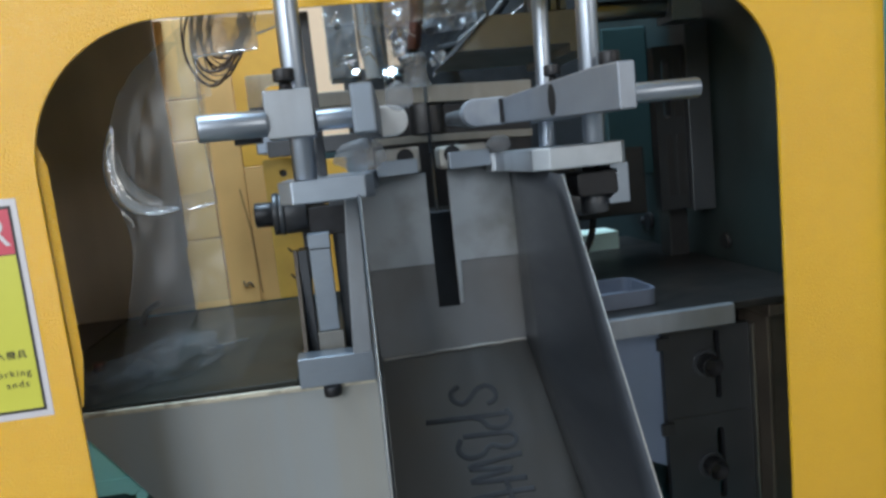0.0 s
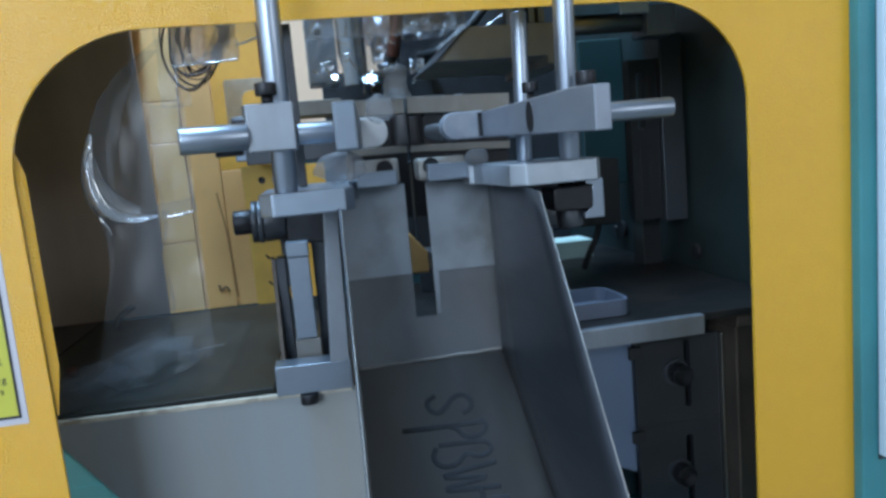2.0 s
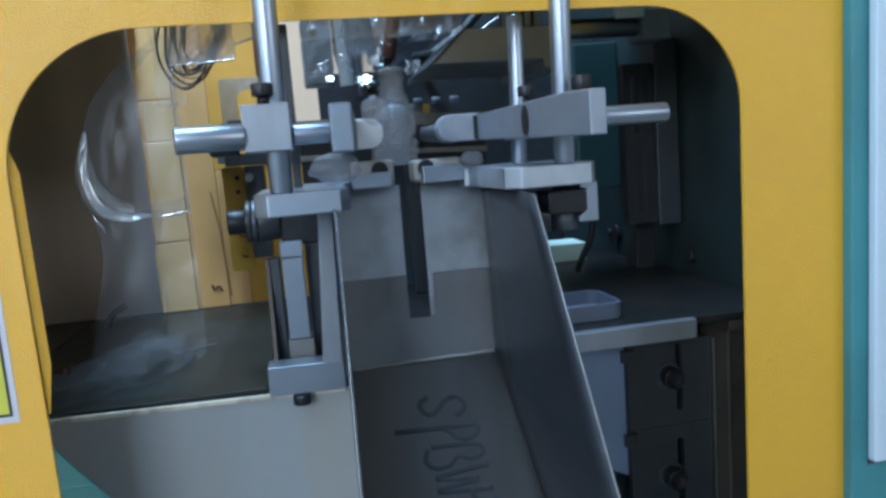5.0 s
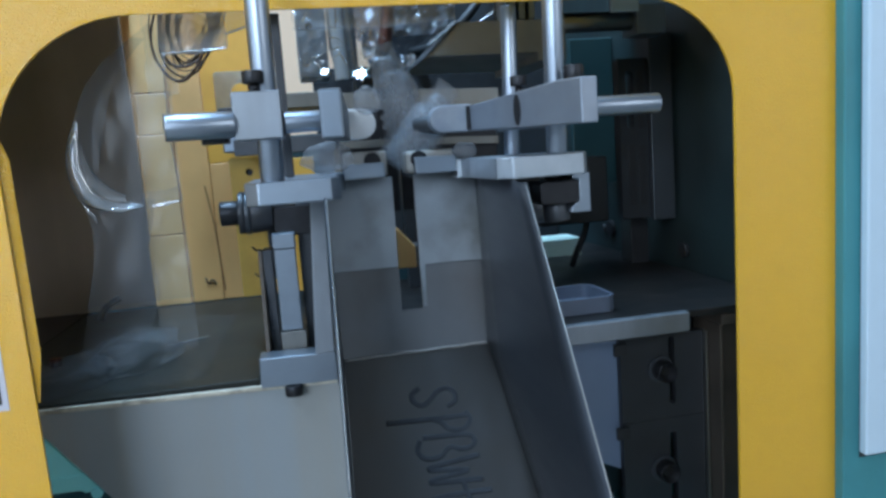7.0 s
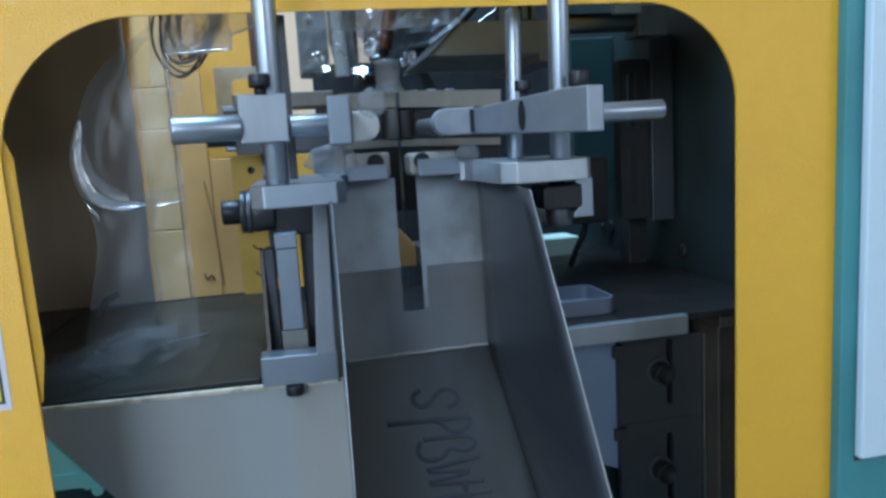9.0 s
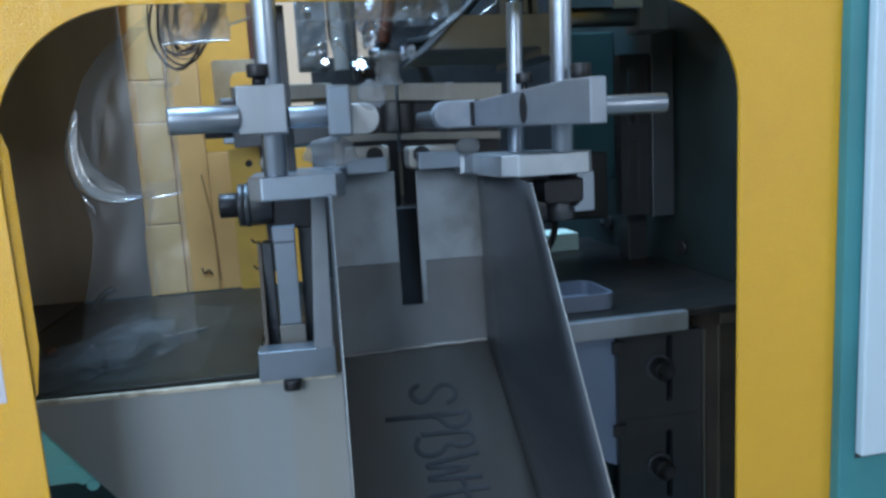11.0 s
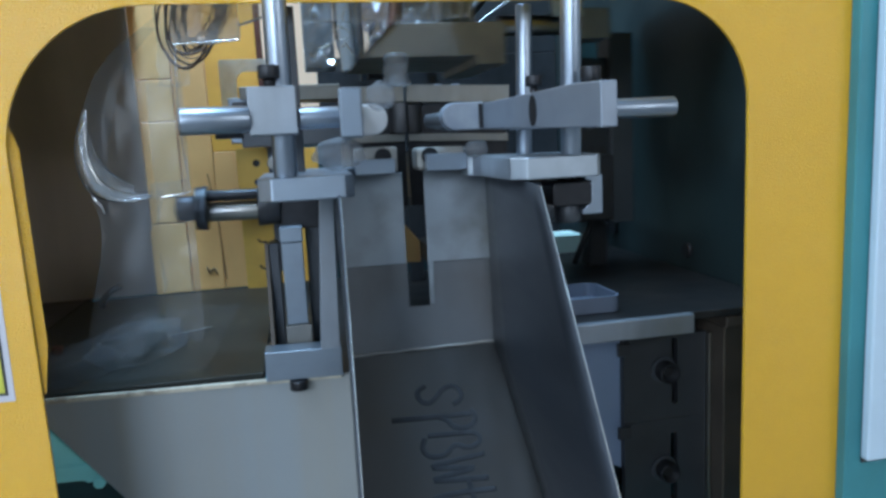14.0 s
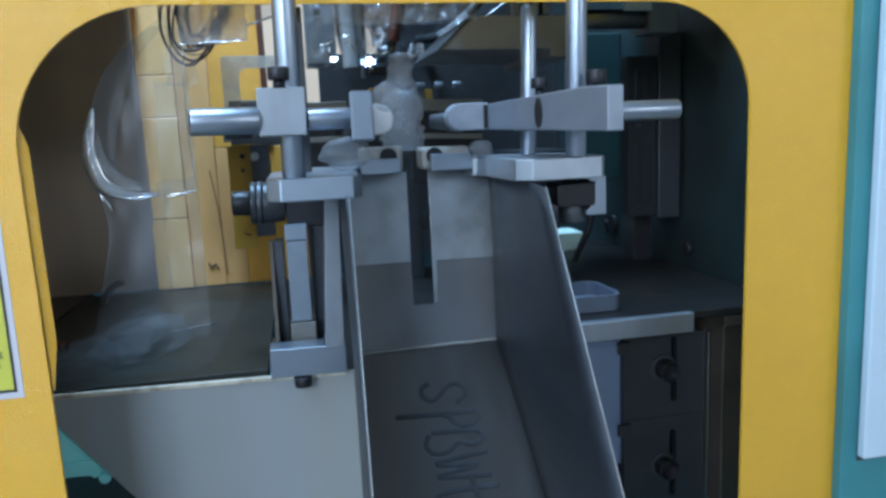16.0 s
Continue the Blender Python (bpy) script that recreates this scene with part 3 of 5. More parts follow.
shelf = thing("machine_bed", (0.33, 0.35, 1.014), "oily black steel machine bed behind the cross bar", "machine bed")
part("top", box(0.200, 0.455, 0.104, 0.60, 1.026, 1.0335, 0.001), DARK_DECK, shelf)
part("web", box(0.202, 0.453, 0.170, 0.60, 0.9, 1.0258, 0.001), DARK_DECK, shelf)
solo("cross_bar", box(0.170, 0.3452, 0.094, 0.1035, 1.0160, 1.0345, 0.001), ALU_MATT, (0.26, 0.1, 1.016), "grey aluminium cross bar along the bed", "bar")
tray = thing("plastic_tray", (0.26, 0.16, 1.0335), "bluish white plastic tray standing on the machine bed", "tray")
part("wall", holed_plate(rounded([(0.215, 0.130), (0.290, 0.130), (0.290, 0.200), (0.215, 0.200)], 0.012, 5), rounded([(0.2175, 0.1325), (0.2875, 0.1325), (0.2875, 0.1975), (0.2175, 0.1975)], 0.010, 5), "z", 1.0345, 1.0500), TRAY, tray)
part("bottom", prism(rounded([(0.2176, 0.1326), (0.2874, 0.1326), (0.2874, 0.1974), (0.2176, 0.1974)], 0.010, 5), "z", 1.0345, 1.0360, 0), TRAY, tray)

bracket = thing("slotted_bracket", (0.335, 0.135, 0.80), "dark steel bracket plate with slotted holes and bolts", "bracket")
slots = [rounded([(0.3440, 0.9310), (0.3505, 0.9310), (0.3505, 1.0000), (0.3440, 1.0000)], 0.003, 4), rounded([(0.3430, 0.8280), (0.3505, 0.8280), (0.3505, 0.9010), (0.3430, 0.9010)], 0.003, 4)]
part("upper_plate", holed_plate([(0.2925, 0.9165), (0.3815, 0.9165), (0.3815, 1.0034), (0.2925, 1.0034)], slots[0], "y", 0.135, 0.143), BRACKET, bracket)
part("lower_plate", holed_plate([(0.2925, 0.80), (0.3815, 0.80), (0.3815, 0.9160), (0.2925, 0.9160)], slots[1], "y", 0.135, 0.143), BRACKET, bracket)
part("side_edge", box(0.3815, 0.3850, 0.1290, 0.143, 0.80, 1.0034, 0.001), CHROME_DARK, bracket)
for z in (0.9690, 0.8645):
    part("washer", rod((0.3345, 0.1345, z), (0.3345, 0.1320, z), 0.0135, 0.0005), MOULD, bracket)
    part("bolt", socket_screw((0.3345, 0.1318, z), (0.3345, 0.1180, z), 0.0105), BOLT, bracket)
for z in (0.9960, 0.9100):
    part("tab", box(0.2850, 0.2980, 0.1302, 0.1348, z - 0.008, z + 0.004, 0.0006), BLACK, bracket)
solo("rear_shield", prism([(0.195, 1.0138), (0.300, 1.0138), (0.300, 0.862), (0.250, 0.885), (0.195, 0.885)], "y", 0.146, 0.150, 0.0005), PALE_BLUE, (0.25, 0.148, 0.87), "bluish white sheet shield under the bed", "sheet shield")
channel = thing("side_channel", (0.41, 0.14, 0.80), "oily brown steel channel beside the window", "channel")
part("web", box(0.3895, 0.4400, 0.128, 0.134, 0.801, 1.0132, 0.001), OLIVE, channel)
part("flange", box(0.3855, 0.3893, 0.110, 0.160, 0.801, 1.0132, 0.001), OLIVE, channel)
part("top_plate", box(0.3855, 0.4400, 0.106, 0.160, 1.0136, 1.0250, 0.001), OLIVE, channel)
solo("drain_hose", pipe([(0.190, 0.24, 0.90), (0.235, 0.23, 0.893), (0.285, 0.23, 0.865), (0.32, 0.24, 0.81)], 0.026, 16), TEAL_DARK, (0.25, 0.23, 0.80), "dark green drain hose under the bed", "hose")

# ---- rear yellow boarding ----
board = thing("rear_boarding", (-0.1, 0.505, 1.02), "yellow painted boarding at the back of the machine", "boarding")
joints = [1.0198, 1.1130, 1.2493, 1.3070, 1.42]
for lo, hi in zip(joints, joints[1:]):
    part("block", box(-0.206, -0.160, 0.498, 0.510, lo + 0.0006, hi - 0.0006, 0.0012), PEACH, board)
part("middle_board", box(-0.1592, -0.1180, 0.503, 0.510, 1.0198, 1.42, 0.001), TAN, board, "tan wooden board with dark cracks")
part("middle_board", box(-0.1175, -0.0880, 0.505, 0.510, 1.0198, 1.205, 0.001), TAN, board, "tan wooden board with dark cracks")
part("yellow_sheet", box(-0.1175, -0.0500, 0.506, 0.5095, 1.2055, 1.42, 0.001), YELLOW_OLD, board)
part("yellow_sheet", box(-0.0875, 0.0200, 0.506, 0.5095, 1.0198, 1.2050, 0.001), YELLOW_OLD, board)
part("post", box(-0.0500, -0.0420, 0.500, 0.512, 1.2055, 1.42, 0.001), COPPER, board, "dark brown upright post")
part("crack", prism([(-0.1275, 1.176), (-0.1260, 1.176), (-0.1183, 1.120), (-0.1142, 1.033), (-0.1160, 1.033), (-0.1202, 1.120)], "y", 0.5012, 0.5028, 0), CRACK, board)
part("mark", pipe([(-0.139, 0.502, 1.051), (-0.1355, 0.502, 1.041), (-0.1305, 0.502, 1.050), (-0.126, 0.502, 1.041)], 0.0010, 6, smooth=1), INK, board, "short hand-drawn pen mark")
housing = thing("rear_housing", (0.25, 0.6, 1.0), "dark backing plates and an unseen roof added around the mould", "machine housing")
# dark plates stand in for the darkness behind the film and mould
part("back", box(0.036, 0.461, 0.760, 0.768, 1.001, 1.352, 0.001), MOULD, housing)
part("upper_back", box(0.168, 0.461, 0.760, 0.768, 1.3525, 1.50, 0.001), ALU_DARK, housing)
# unseen roof added to shade the inside at the right
part("roof", box(0.150, 0.440, 0.205, 0.430, 1.405, 1.413, 0.001), MOULD, housing)
for piece in board.children:
    for v in piece.data.vertices:
        up = v.co.z
        v.co.y += 0.21 * up
        v.co.x = (v.co.x + board.location.x) * (1 + 0.21 * up) - board.location.x
part("side_panel", prism([(-0.733, 1.0187), (-0.2065, 1.0187), (-0.2075, 1.1600), (-0.2105, 1.4290), (-0.733, 1.4290)], "y", 0.516, 0.522, 0.0003), BROWN, board, "dull brown panel beside the yellow boards")
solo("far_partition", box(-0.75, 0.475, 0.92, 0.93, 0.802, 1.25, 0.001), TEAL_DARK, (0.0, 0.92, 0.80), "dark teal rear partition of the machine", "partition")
teal_plate = solo("teal_plate", box(0.395, 0.461, 0.495, 0.505, 1.135, 1.345, 0.002), TEAL_PLATE, (0.43, 0.5, 1.135), "teal painted plate on the side wall", "plate")
solo("small_box", box(0.305, 0.394, 0.480, 0.533, 1.0337, 1.0600, 0.0015), PAPER, (0.35, 0.506, 1.0337), "small pale green box standing on the bed", "box")
# coil of hose and clear bracket behind the film
coil = thing("hose_coil", (-0.09, 0.45, 1.34), "coil of dark thin hoses hanging behind clear film", "hose coil")
for k in range(13):
    rx, rz = 0.016 + 0.0021 * k, 0.042 + 0.0031 * k
    wob = 0.003 + 0.0010 * (k % 4)
    pts = [(-0.1120 + 0.25 * rz * math.sin(a) + (rx + wob * math.sin(2 * a + 1.7 * k)) * math.cos(a), 0.472 - 0.004 * k + 0.004 * math.sin(2 * a + k), 1.388 + (rz + wob * math.cos(3 * a + k)) * math.sin(a)) for a in (2 * math.pi * i / 24 for i in range(25))]
    part("loop", pipe(pts, 0.0009 + 0.0004 * (k % 3), 8, smooth=1), HOSE_BROWN if k % 5 else BLACK, coil)
solo("clear_bracket", holed_plate(rounded([(-0.1000, 1.2510), (-0.0190, 1.2510), (-0.0190, 1.3240), (-0.1000, 1.3240)], 0.004, 3), rounded([(-0.0790, 1.2580), (-0.0280, 1.2580), (-0.0280, 1.3090), (-0.0790, 1.3090)], 0.012, 5), "y", 0.500, 0.508), milky("dull_clear_plastic", (0.80, 0.79, 0.76), 0.38), (-0.06, 0.484, 1.251), "dull clear plastic bracket with a rounded opening", "bracket")
solo("bracket_rail", box(-0.105, -0.015, 0.482, 0.496, 1.238, 1.2508, 0.001), YELLOW_OLD, (-0.06, 0.49, 1.238), "yellow rail under the clear bracket", "rail")

# ---- chute ----
LEAN_BACK = 0.22


def leaning(bm):
    for v in bm.verts:
        v.co.y += (v.co.z - 1.041) * LEAN_BACK
    return bm


def panel_sheet(points, thick):
    """A sheet through the given corners, with thickness."""
    bm = bmesh.new()
    f = bm.faces.new([bm.verts.new(p) for p in points])
    bm.normal_update()
    out = bmesh.ops.extrude_face_region(bm, geom=[f])
    bmesh.ops.translate(bm, vec=f.normal * thick, verts=[v for v in out["geom"] if isinstance(v, bmesh.types.BMVert)])
    bmesh.ops.recalc_face_normals(bm, faces=bm.faces)
    return bm


def lofted(back, front, thick, rows=10):
    """A smooth sheet between two lines of equally many corners, with thickness along x."""
    bm = bmesh.new()
    pairs = []
    for (a, b), (c, d) in zip(zip(back, back[1:]), zip(front, front[1:])):
        pairs += [(Vector(a).lerp(Vector(b), k / rows), Vector(c).lerp(Vector(d), k / rows)) for k in range(rows)]
    pairs.append((Vector(back[-1]), Vector(front[-1])))
    sides = []
    for dx in (0.0, thick):
        sides.append([[bm.verts.new(a.lerp(b, q / 6) + Vector((dx, 0, 0))) for q in range(7)] for a, b in pairs])
    for grid, turn in zip(sides, (1, -1)):
        for lo, hi in zip(grid, grid[1:]):
            for q in range(6):
                bm.faces.new((lo[q], lo[q + 1], hi[q + 1], hi[q])[::turn]).smooth = True
    n = len(pairs) - 1
    loop = lambda g: [g[i][0] for i in range(n + 1)] + [g[n][q] for q in range(1, 7)] + [g[i][6] for i in range(n - 1, -1, -1)] + [g[0][q] for q in range(5, 0, -1)]
    a, b = loop(sides[0]), loop(sides[1])
    for i in range(len(a)):
        bm.faces.new((a[i], a[(i + 1) % len(a)], b[(i + 1) % len(a)], b[i]))
    bmesh.ops.recalc_face_normals(bm, faces=bm.faces)
    return bm


part("window_flange", panel_sheet([(-0.1866, 0.0028, 1.052), (-0.1856, 0.0034, 1.052), (-0.1814, 0.0054, 1.085), (-0.1826, 0.0054, 1.215), (-0.1884, 0.0028, 1.238)], 0.0012), YELLOW, cover, "yellow slanted return of the window opening")
chute = thing("chute", (0.08, 0.0, 0.86), "bare stainless sheet chute with marker writing and a slotted back", "chute")
part("back_plate", leaning(prism([(0.0195, 1.178), (0.0742, 1.178), (0.0715, 1.0748), (0.0886, 1.0745), (0.0922, 1.178), (0.1445, 1.178), (0.1390, 1.0418), (0.0207, 1.0407)], "y", 0.052, 0.0535, 0)), STAINLESS_LIT, chute)
part("upper_plate", leaning(prism([(0.0192, 1.1830), (0.0745, 1.1825), (0.0722, 1.1097), (0.0199, 1.1100)], "y", 0.0497, 0.0518, 0.0004)), GUIDE, chute, "mottled aluminium guide plate")
part("upper_plate", leaning(prism([(0.0922, 1.1830), (0.1446, 1.1830), (0.1424, 1.1090), (0.0940, 1.1095), (0.0922, 1.0765), (0.0890, 1.0765)], "y", 0.0497, 0.0518, 0.0004)), GUIDE, chute, "mottled aluminium guide plate")
FLOOR = [(0.0207, 0.052, 1.0407), (0.1384, 0.052, 1.0418), (0.1650, -0.070, 0.86), (0.0143, -0.070, 0.86)]
part("slide_floor", panel_sheet(FLOOR[::-1], 0.0015), STAINLESS, chute)
part("left_wall", lofted([(0.0186, 0.0835, 1.1835), (0.0205, 0.052, 1.0407), (0.0140, -0.070, 0.86)], [(0.0150, -0.079, 1.176), (0.0097, -0.190, 1.020), (0.0065, -0.268, 0.915)], -0.0012), STAINLESS_SHADED, chute)
part("right_wall", lofted([(0.1448, 0.0835, 1.1835), (0.1388, 0.052, 1.0418), (0.1655, -0.070, 0.86)], [(0.1385, -0.077, 1.176), (0.1500, -0.1646, 1.005), (0.1570, -0.217, 0.902)], 0.0006), STAINLESS_SHADED, chute)
# paler beads along both edges carry their highlights in the colour
part("edge", pipe([(0.0150, -0.079, 1.1765), (0.0095, -0.190, 1.0205), (0.0063, -0.268, 0.9155)], 0.00045, 8, smooth=0), STEEL_EDGE, chute, "pale bead carrying the sheet edge's highlight")
part("edge", pipe([(0.1387, -0.077, 1.1765), (0.1502, -0.1646, 1.0055), (0.1572, -0.217, 0.9025)], 0.00055, 8, smooth=0), STEEL_EDGE, chute, "pale bead carrying the sheet edge's highlight")
part("weld_seam", pipe([(0.0215 + 0.0117 * k, 0.0512 + 0.0003 * math.sin(k * 2.1), 1.0409 + 0.00011 * k + 0.0004 * math.sin(k * 3.7)) for k in range(11)], 0.0012, 8, smooth=1), SEAM, chute, "pale weld seam across the bend")


def on_floor(b, x):
    """A place on the sliding floor: b metres downhill from the bend."""
    return (x, 0.052 - 0.559 * b - 0.829 * 0.0003, 1.041 - 0.829 * b + 0.559 * 0.0003)


def stroke(points, b0, wide, x0, tall):
    """One pen stroke of a letter that lies on its side: its top points to +x and it is read downhill. The ink lies flat."""
    bm = pipe([on_floor(b0 + u * wide, x0 + v * tall) for u, v in points], 0.0020, 8, smooth=2)
    up, foot = Vector((0.0, -0.829, 0.559)), Vector((0.0, 0.052, 1.041))
    for v in bm.verts:
        high = (v.co - foot).dot(up)
        v.co -= up * (high - 0.00025) * 0.90
    return part("pen_stroke", bm, MARKER, chute)


S_LINE = [(0.95, 0.78), (0.8, 1.0), (0.45, 1.02), (0.15, 0.85), (0.25, 0.6), (0.6, 0.42), (0.85, 0.2), (0.6, 0.0), (0.25, -0.02), (0.05, 0.2)]
stroke(S_LINE, 0.0295, 0.019, 0.0700, 0.0340)
stroke([(0.2, -0.62), (0.25, 0.0), (0.3, 0.6), (0.3, 0.98)], 0.0515, 0.016, 0.0720, 0.0400)
stroke([(0.1, 0.95), (0.6, 1.05), (1.0, 0.85), (0.9, 0.55), (0.45, 0.45), (0.3, 0.3)], 0.0515, 0.016, 0.0720, 0.0400)
stroke([(0.0, 0.1), (0.05, 0.6), (0.1, 1.0), (0.6, 1.05), (0.85, 0.8), (0.5, 0.55), (1.0, 0.4), (1.05, 0.1), (0.6, -0.05), (0.1, 0.05)], 0.0695, 0.016, 0.0690, 0.0430)
stroke([(0.0, 1.0), (0.15, 0.4), (0.3, 0.0), (0.45, 0.5), (0.55, 0.9), (0.7, 0.3), (0.85, 0.0), (1.0, 1.0)], 0.0880, 0.018, 0.0680, 0.0470)
stroke([(0.5, 1.1), (0.45, 0.5), (0.55, 0.0), (0.9, 0.05)], 0.1080, 0.013, 0.0700, 0.0450)
stroke([(0.0, 0.65), (1.0, 0.7)], 0.1060, 0.015, 0.0700, 0.0450)

# ---- clamp stands on either side of the chute ----
left = thing("clamp_stand", (0.0, 0.0, 1.175), "aluminium clamp stand with steel rods and a white pad", "clamp stand", "clamp stands")
part("arm", prism([(-0.0252, -0.058), (0.0193, -0.058), (0.0258, -0.049), (0.0268, 0.036), (0.0350, 0.060), (0.0360, 0.086), (0.0, 0.105), (-0.0335, 0.045), (-0.0335, -0.049)], "z", 1.1750, 1.1892, 0.0009), ALU, left)
cap = part("cap_block", box(0.0362, 0.0690, 0.0600, 0.0860, 1.1840, 1.2040, 0.002), CAP, left)
part("cap_lip", box(0.0340, 0.0655, 0.0490, 0.0597, 1.1835, 1.1950, 0.0008), ALU, left)
part("cap_screw", rod((0.0575, 0.0580, 1.1965), (0.0575, 0.0610, 1.1965), 0.0066, 0.0004), BOLT, cap)
lr = part("upright_rod", rod((-0.0160, -0.046, 1.1893), (-0.0136, -0.046, 1.40), 0.0073), CHROME, left)
part("rear_rod", box(-0.0092, -0.0030, 0.026, 0.034, 1.1893, 1.3050, 0.0008), BRACKET, left, "dark square steel bar")
block = part("clamp_block", box(-0.0347, -0.0061, -0.060, -0.0315, 1.2153, 1.2440, 0.0009), ALU_MATT, left, "square pale aluminium clamp block")
part("screw_neck", rod((-0.0212, -0.0545, 1.2441), (-0.0212, -0.0545, 1.2485), 0.0034, 0), BOLT, block)
part("screw_head", socket_screw((-0.0210, -0.0575, 1.2485), (-0.0210, -0.0575, 1.2560), 0.0064), BOLT, block)
part("cross_rod", rod((-0.0735, -0.0640, 1.2252), (-0.0348, -0.0560, 1.2252), 0.0080, 0.0009), CHROME, left)
part("cross_rod", rod((-0.0060, -0.0480, 1.2248), (0.0240, -0.0440, 1.2250), 0.0066), CHROME, left)
part("stop_collar", box(-0.0560, -0.0395, -0.046, -0.0340, 1.2145, 1.2185, 0.0006), BOLT, left)
part("stop_pin", box(-0.0450, -0.0365, -0.040, -0.0320, 1.2335, 1.2365, 0.0006), BOLT, left)
finger = part("finger_bar", bar((0.0255, -0.1400), (0.0415, 0.0500), -0.0118, [(0.0, 1.2106), (0.1900, 1.2130), (0.1900, 1.2372), (0.0, 1.2358)], 0.0014), FINGER, left, "flat aluminium finger bar")
part("pad", prism(rounded([(0.0385, 1.2138), (0.0618, 1.2138), (0.0618, 1.2368), (0.0385, 1.2368)], [0.001, 0.0110, 0.0110, 0.001], 8), "y", 0.0503, 0.0660, 0.0012), PAD_LIT, finger, "white nylon pad with a rounded nose")

right = thing("clamp_stand", (0.16, 0.0, 1.178), "aluminium clamp stand with a tapered arm and steel rods", "clamp stand", "clamp stands")
part("arm", prism([(0.1412, -0.045), (0.1908, -0.045), (0.1962, -0.037), (0.1962, 0.045), (0.1560, 0.086), (0.1245, 0.086), (0.1230, 0.050), (0.1264, 0.050), (0.1300, 0.036), (0.1316, -0.035)], "z", 1.1782, 1.1930, 0.0009), ALU_LIT, right)
cap = part("cap_block", box(0.0840, 0.1240, 0.0600, 0.0860, 1.1842, 1.2020, 0.003), CAP, right)
part("cap_lip", box(0.0900, 0.1225, 0.0490, 0.0597, 1.1835, 1.1968, 0.0008), ALU, right)
part("cap_screw", rod((0.0945, 0.0580, 1.1955), (0.0945, 0.0605, 1.1955), 0.0066, 0.0004), BOLT, cap)
part("upright_rod", rod((0.1730, -0.042, 1.1931), (0.1768, -0.042, 1.40), 0.0069), CHROME, right)
part("rear_rod", rod((0.1630, 0.030, 1.1931), (0.1662, 0.030, 1.3040), 0.0060), CHROME, right)
RIGHT_NEAR, RIGHT_FAR = (0.1550, -0.1335), (0.1345, 0.0420)
tapered = part("finger_bar", bar(RIGHT_NEAR, RIGHT_FAR, 0.0104, [(0.0, 1.2100), (0.1767, 1.2140), (0.1767, 1.2335), (0.0870, 1.2352), (0.0300, 1.2362), (0.0, 1.2352)], 0.0009), ALU_SMOOTH, right, "flat milled aluminium finger bar")
part("arm_bridge", prism([(0.1520, -0.0750), (0.1850, -0.0750), (0.1850, -0.0180), (0.1700, 0.0420), (0.1550, 0.0420), (0.1500, -0.0180)], "z", 1.2120, 1.2330, 0.0009), ALU_MATT, right)
hole = rod((0, -0.0005, 0), (0, 0.0005, 0), 1, 0, 28)
bmesh.ops.transform(hole, matrix=Matrix.LocRotScale((0.1450, -0.0480, 1.2235), Euler((0, 0, radians(-83.3))), (0.0056, 1, 0.0100)), verts=hole.verts)
# dark disc laid on the bar as the shade of a recess
part("screw_recess", hole, BOLT, tapered, "dark oblong disc standing in for a shaded recess")
part("joint", prism([(0.1318, 1.2150), (0.1382, 1.2150), (0.1382, 1.2332), (0.1318, 1.2332)], "y", 0.0424, 0.0560, 0), BOLT, tapered, "dark joint before the pad")
part("pad", prism(rounded([(0.1035, 1.2142), (0.1362, 1.2142), (0.1362, 1.2350), (0.1035, 1.2350)], [0.0100, 0.001, 0.001, 0.0100], 8), "y", 0.0440, 0.0600, 0.0012), NYLON, tapered, "pale nylon pad with a rounded nose")
part("cross_rod", rod((0.1789, -0.050, 1.2222), (0.2441, -0.050, 1.2222), 0.0067, 0.0010), CHROME, right)
part("steel_nose", rod((0.0960, 0.0760, 1.2225), (0.1180, 0.0620, 1.2215), 0.0055, 0.0006, 32, 0.0090), MOULD, right)
part("screw_head", socket_screw((0.1795, -0.0620, 1.2400), (0.1795, -0.0620, 1.2490), 0.0066), BOLT, right)
part("screw_neck", rod((0.1775, -0.0620, 1.2331), (0.1775, -0.0620, 1.2399), 0.0030, 0), BOLT, right)
part("screw_head", socket_screw((0.1535, -0.026, 1.2405), (0.1535, -0.026, 1.2475), 0.0058), BOLT, right)
part("screw_neck", rod((0.1535, -0.026, 1.2341), (0.1535, -0.026, 1.2404), 0.0026, 0), BOLT, right)
part("under_screw", prism(rounded([(0.1655, 1.1570), (0.1945, 1.1570), (0.1945, 1.1735), (0.1655, 1.1735)], 0.0030, 4), "y", -0.026, 0.004, 0.0010), BOLT, right, "black square screw head under the arm")
part("screw_neck", rod((0.1810, -0.010, 1.1735), (0.1810, -0.010, 1.1781), 0.0060, 0), BOLT, right)
part("screw_shank", rod((0.1815, -0.010, 1.1569), (0.1825, -0.010, 1.1440), 0.0095, 0.0006), MOULD, right)
part("angle_clip", prism([(0.1900, 1.1779), (0.2032, 1.1779), (0.2032, 1.1500), (0.1885, 1.1500), (0.1885, 1.1535), (0.1950, 1.1590), (0.1950, 1.1735), (0.1900, 1.1745)], "y", -0.024, 0.020, 0.0006), ALU, right)
part("spring_ring", rod((0.148, 0.0, 1.1690), (0.165, 0.0, 1.1690), 0.0045, 0.001), CHROME, right)
part("drive_shaft", rod((0.150, 0.060, 1.1480), (0.205, 0.060, 1.1480), 0.0130, 0.001), MOULD, right, "dark oily shaft under the clamp")

support = thing("support_bracket", (0.0, 0.1, 1.014), "grey aluminium angle bracket carrying a clamp stand", "bracket")
part("upright", prism([(-0.0010, 1.0398), (0.0150, 1.0398), (0.0185, 1.1748), (0.0070, 1.1748)], "y", 0.086, 0.100, 0.0008), ALU_MATT, support)
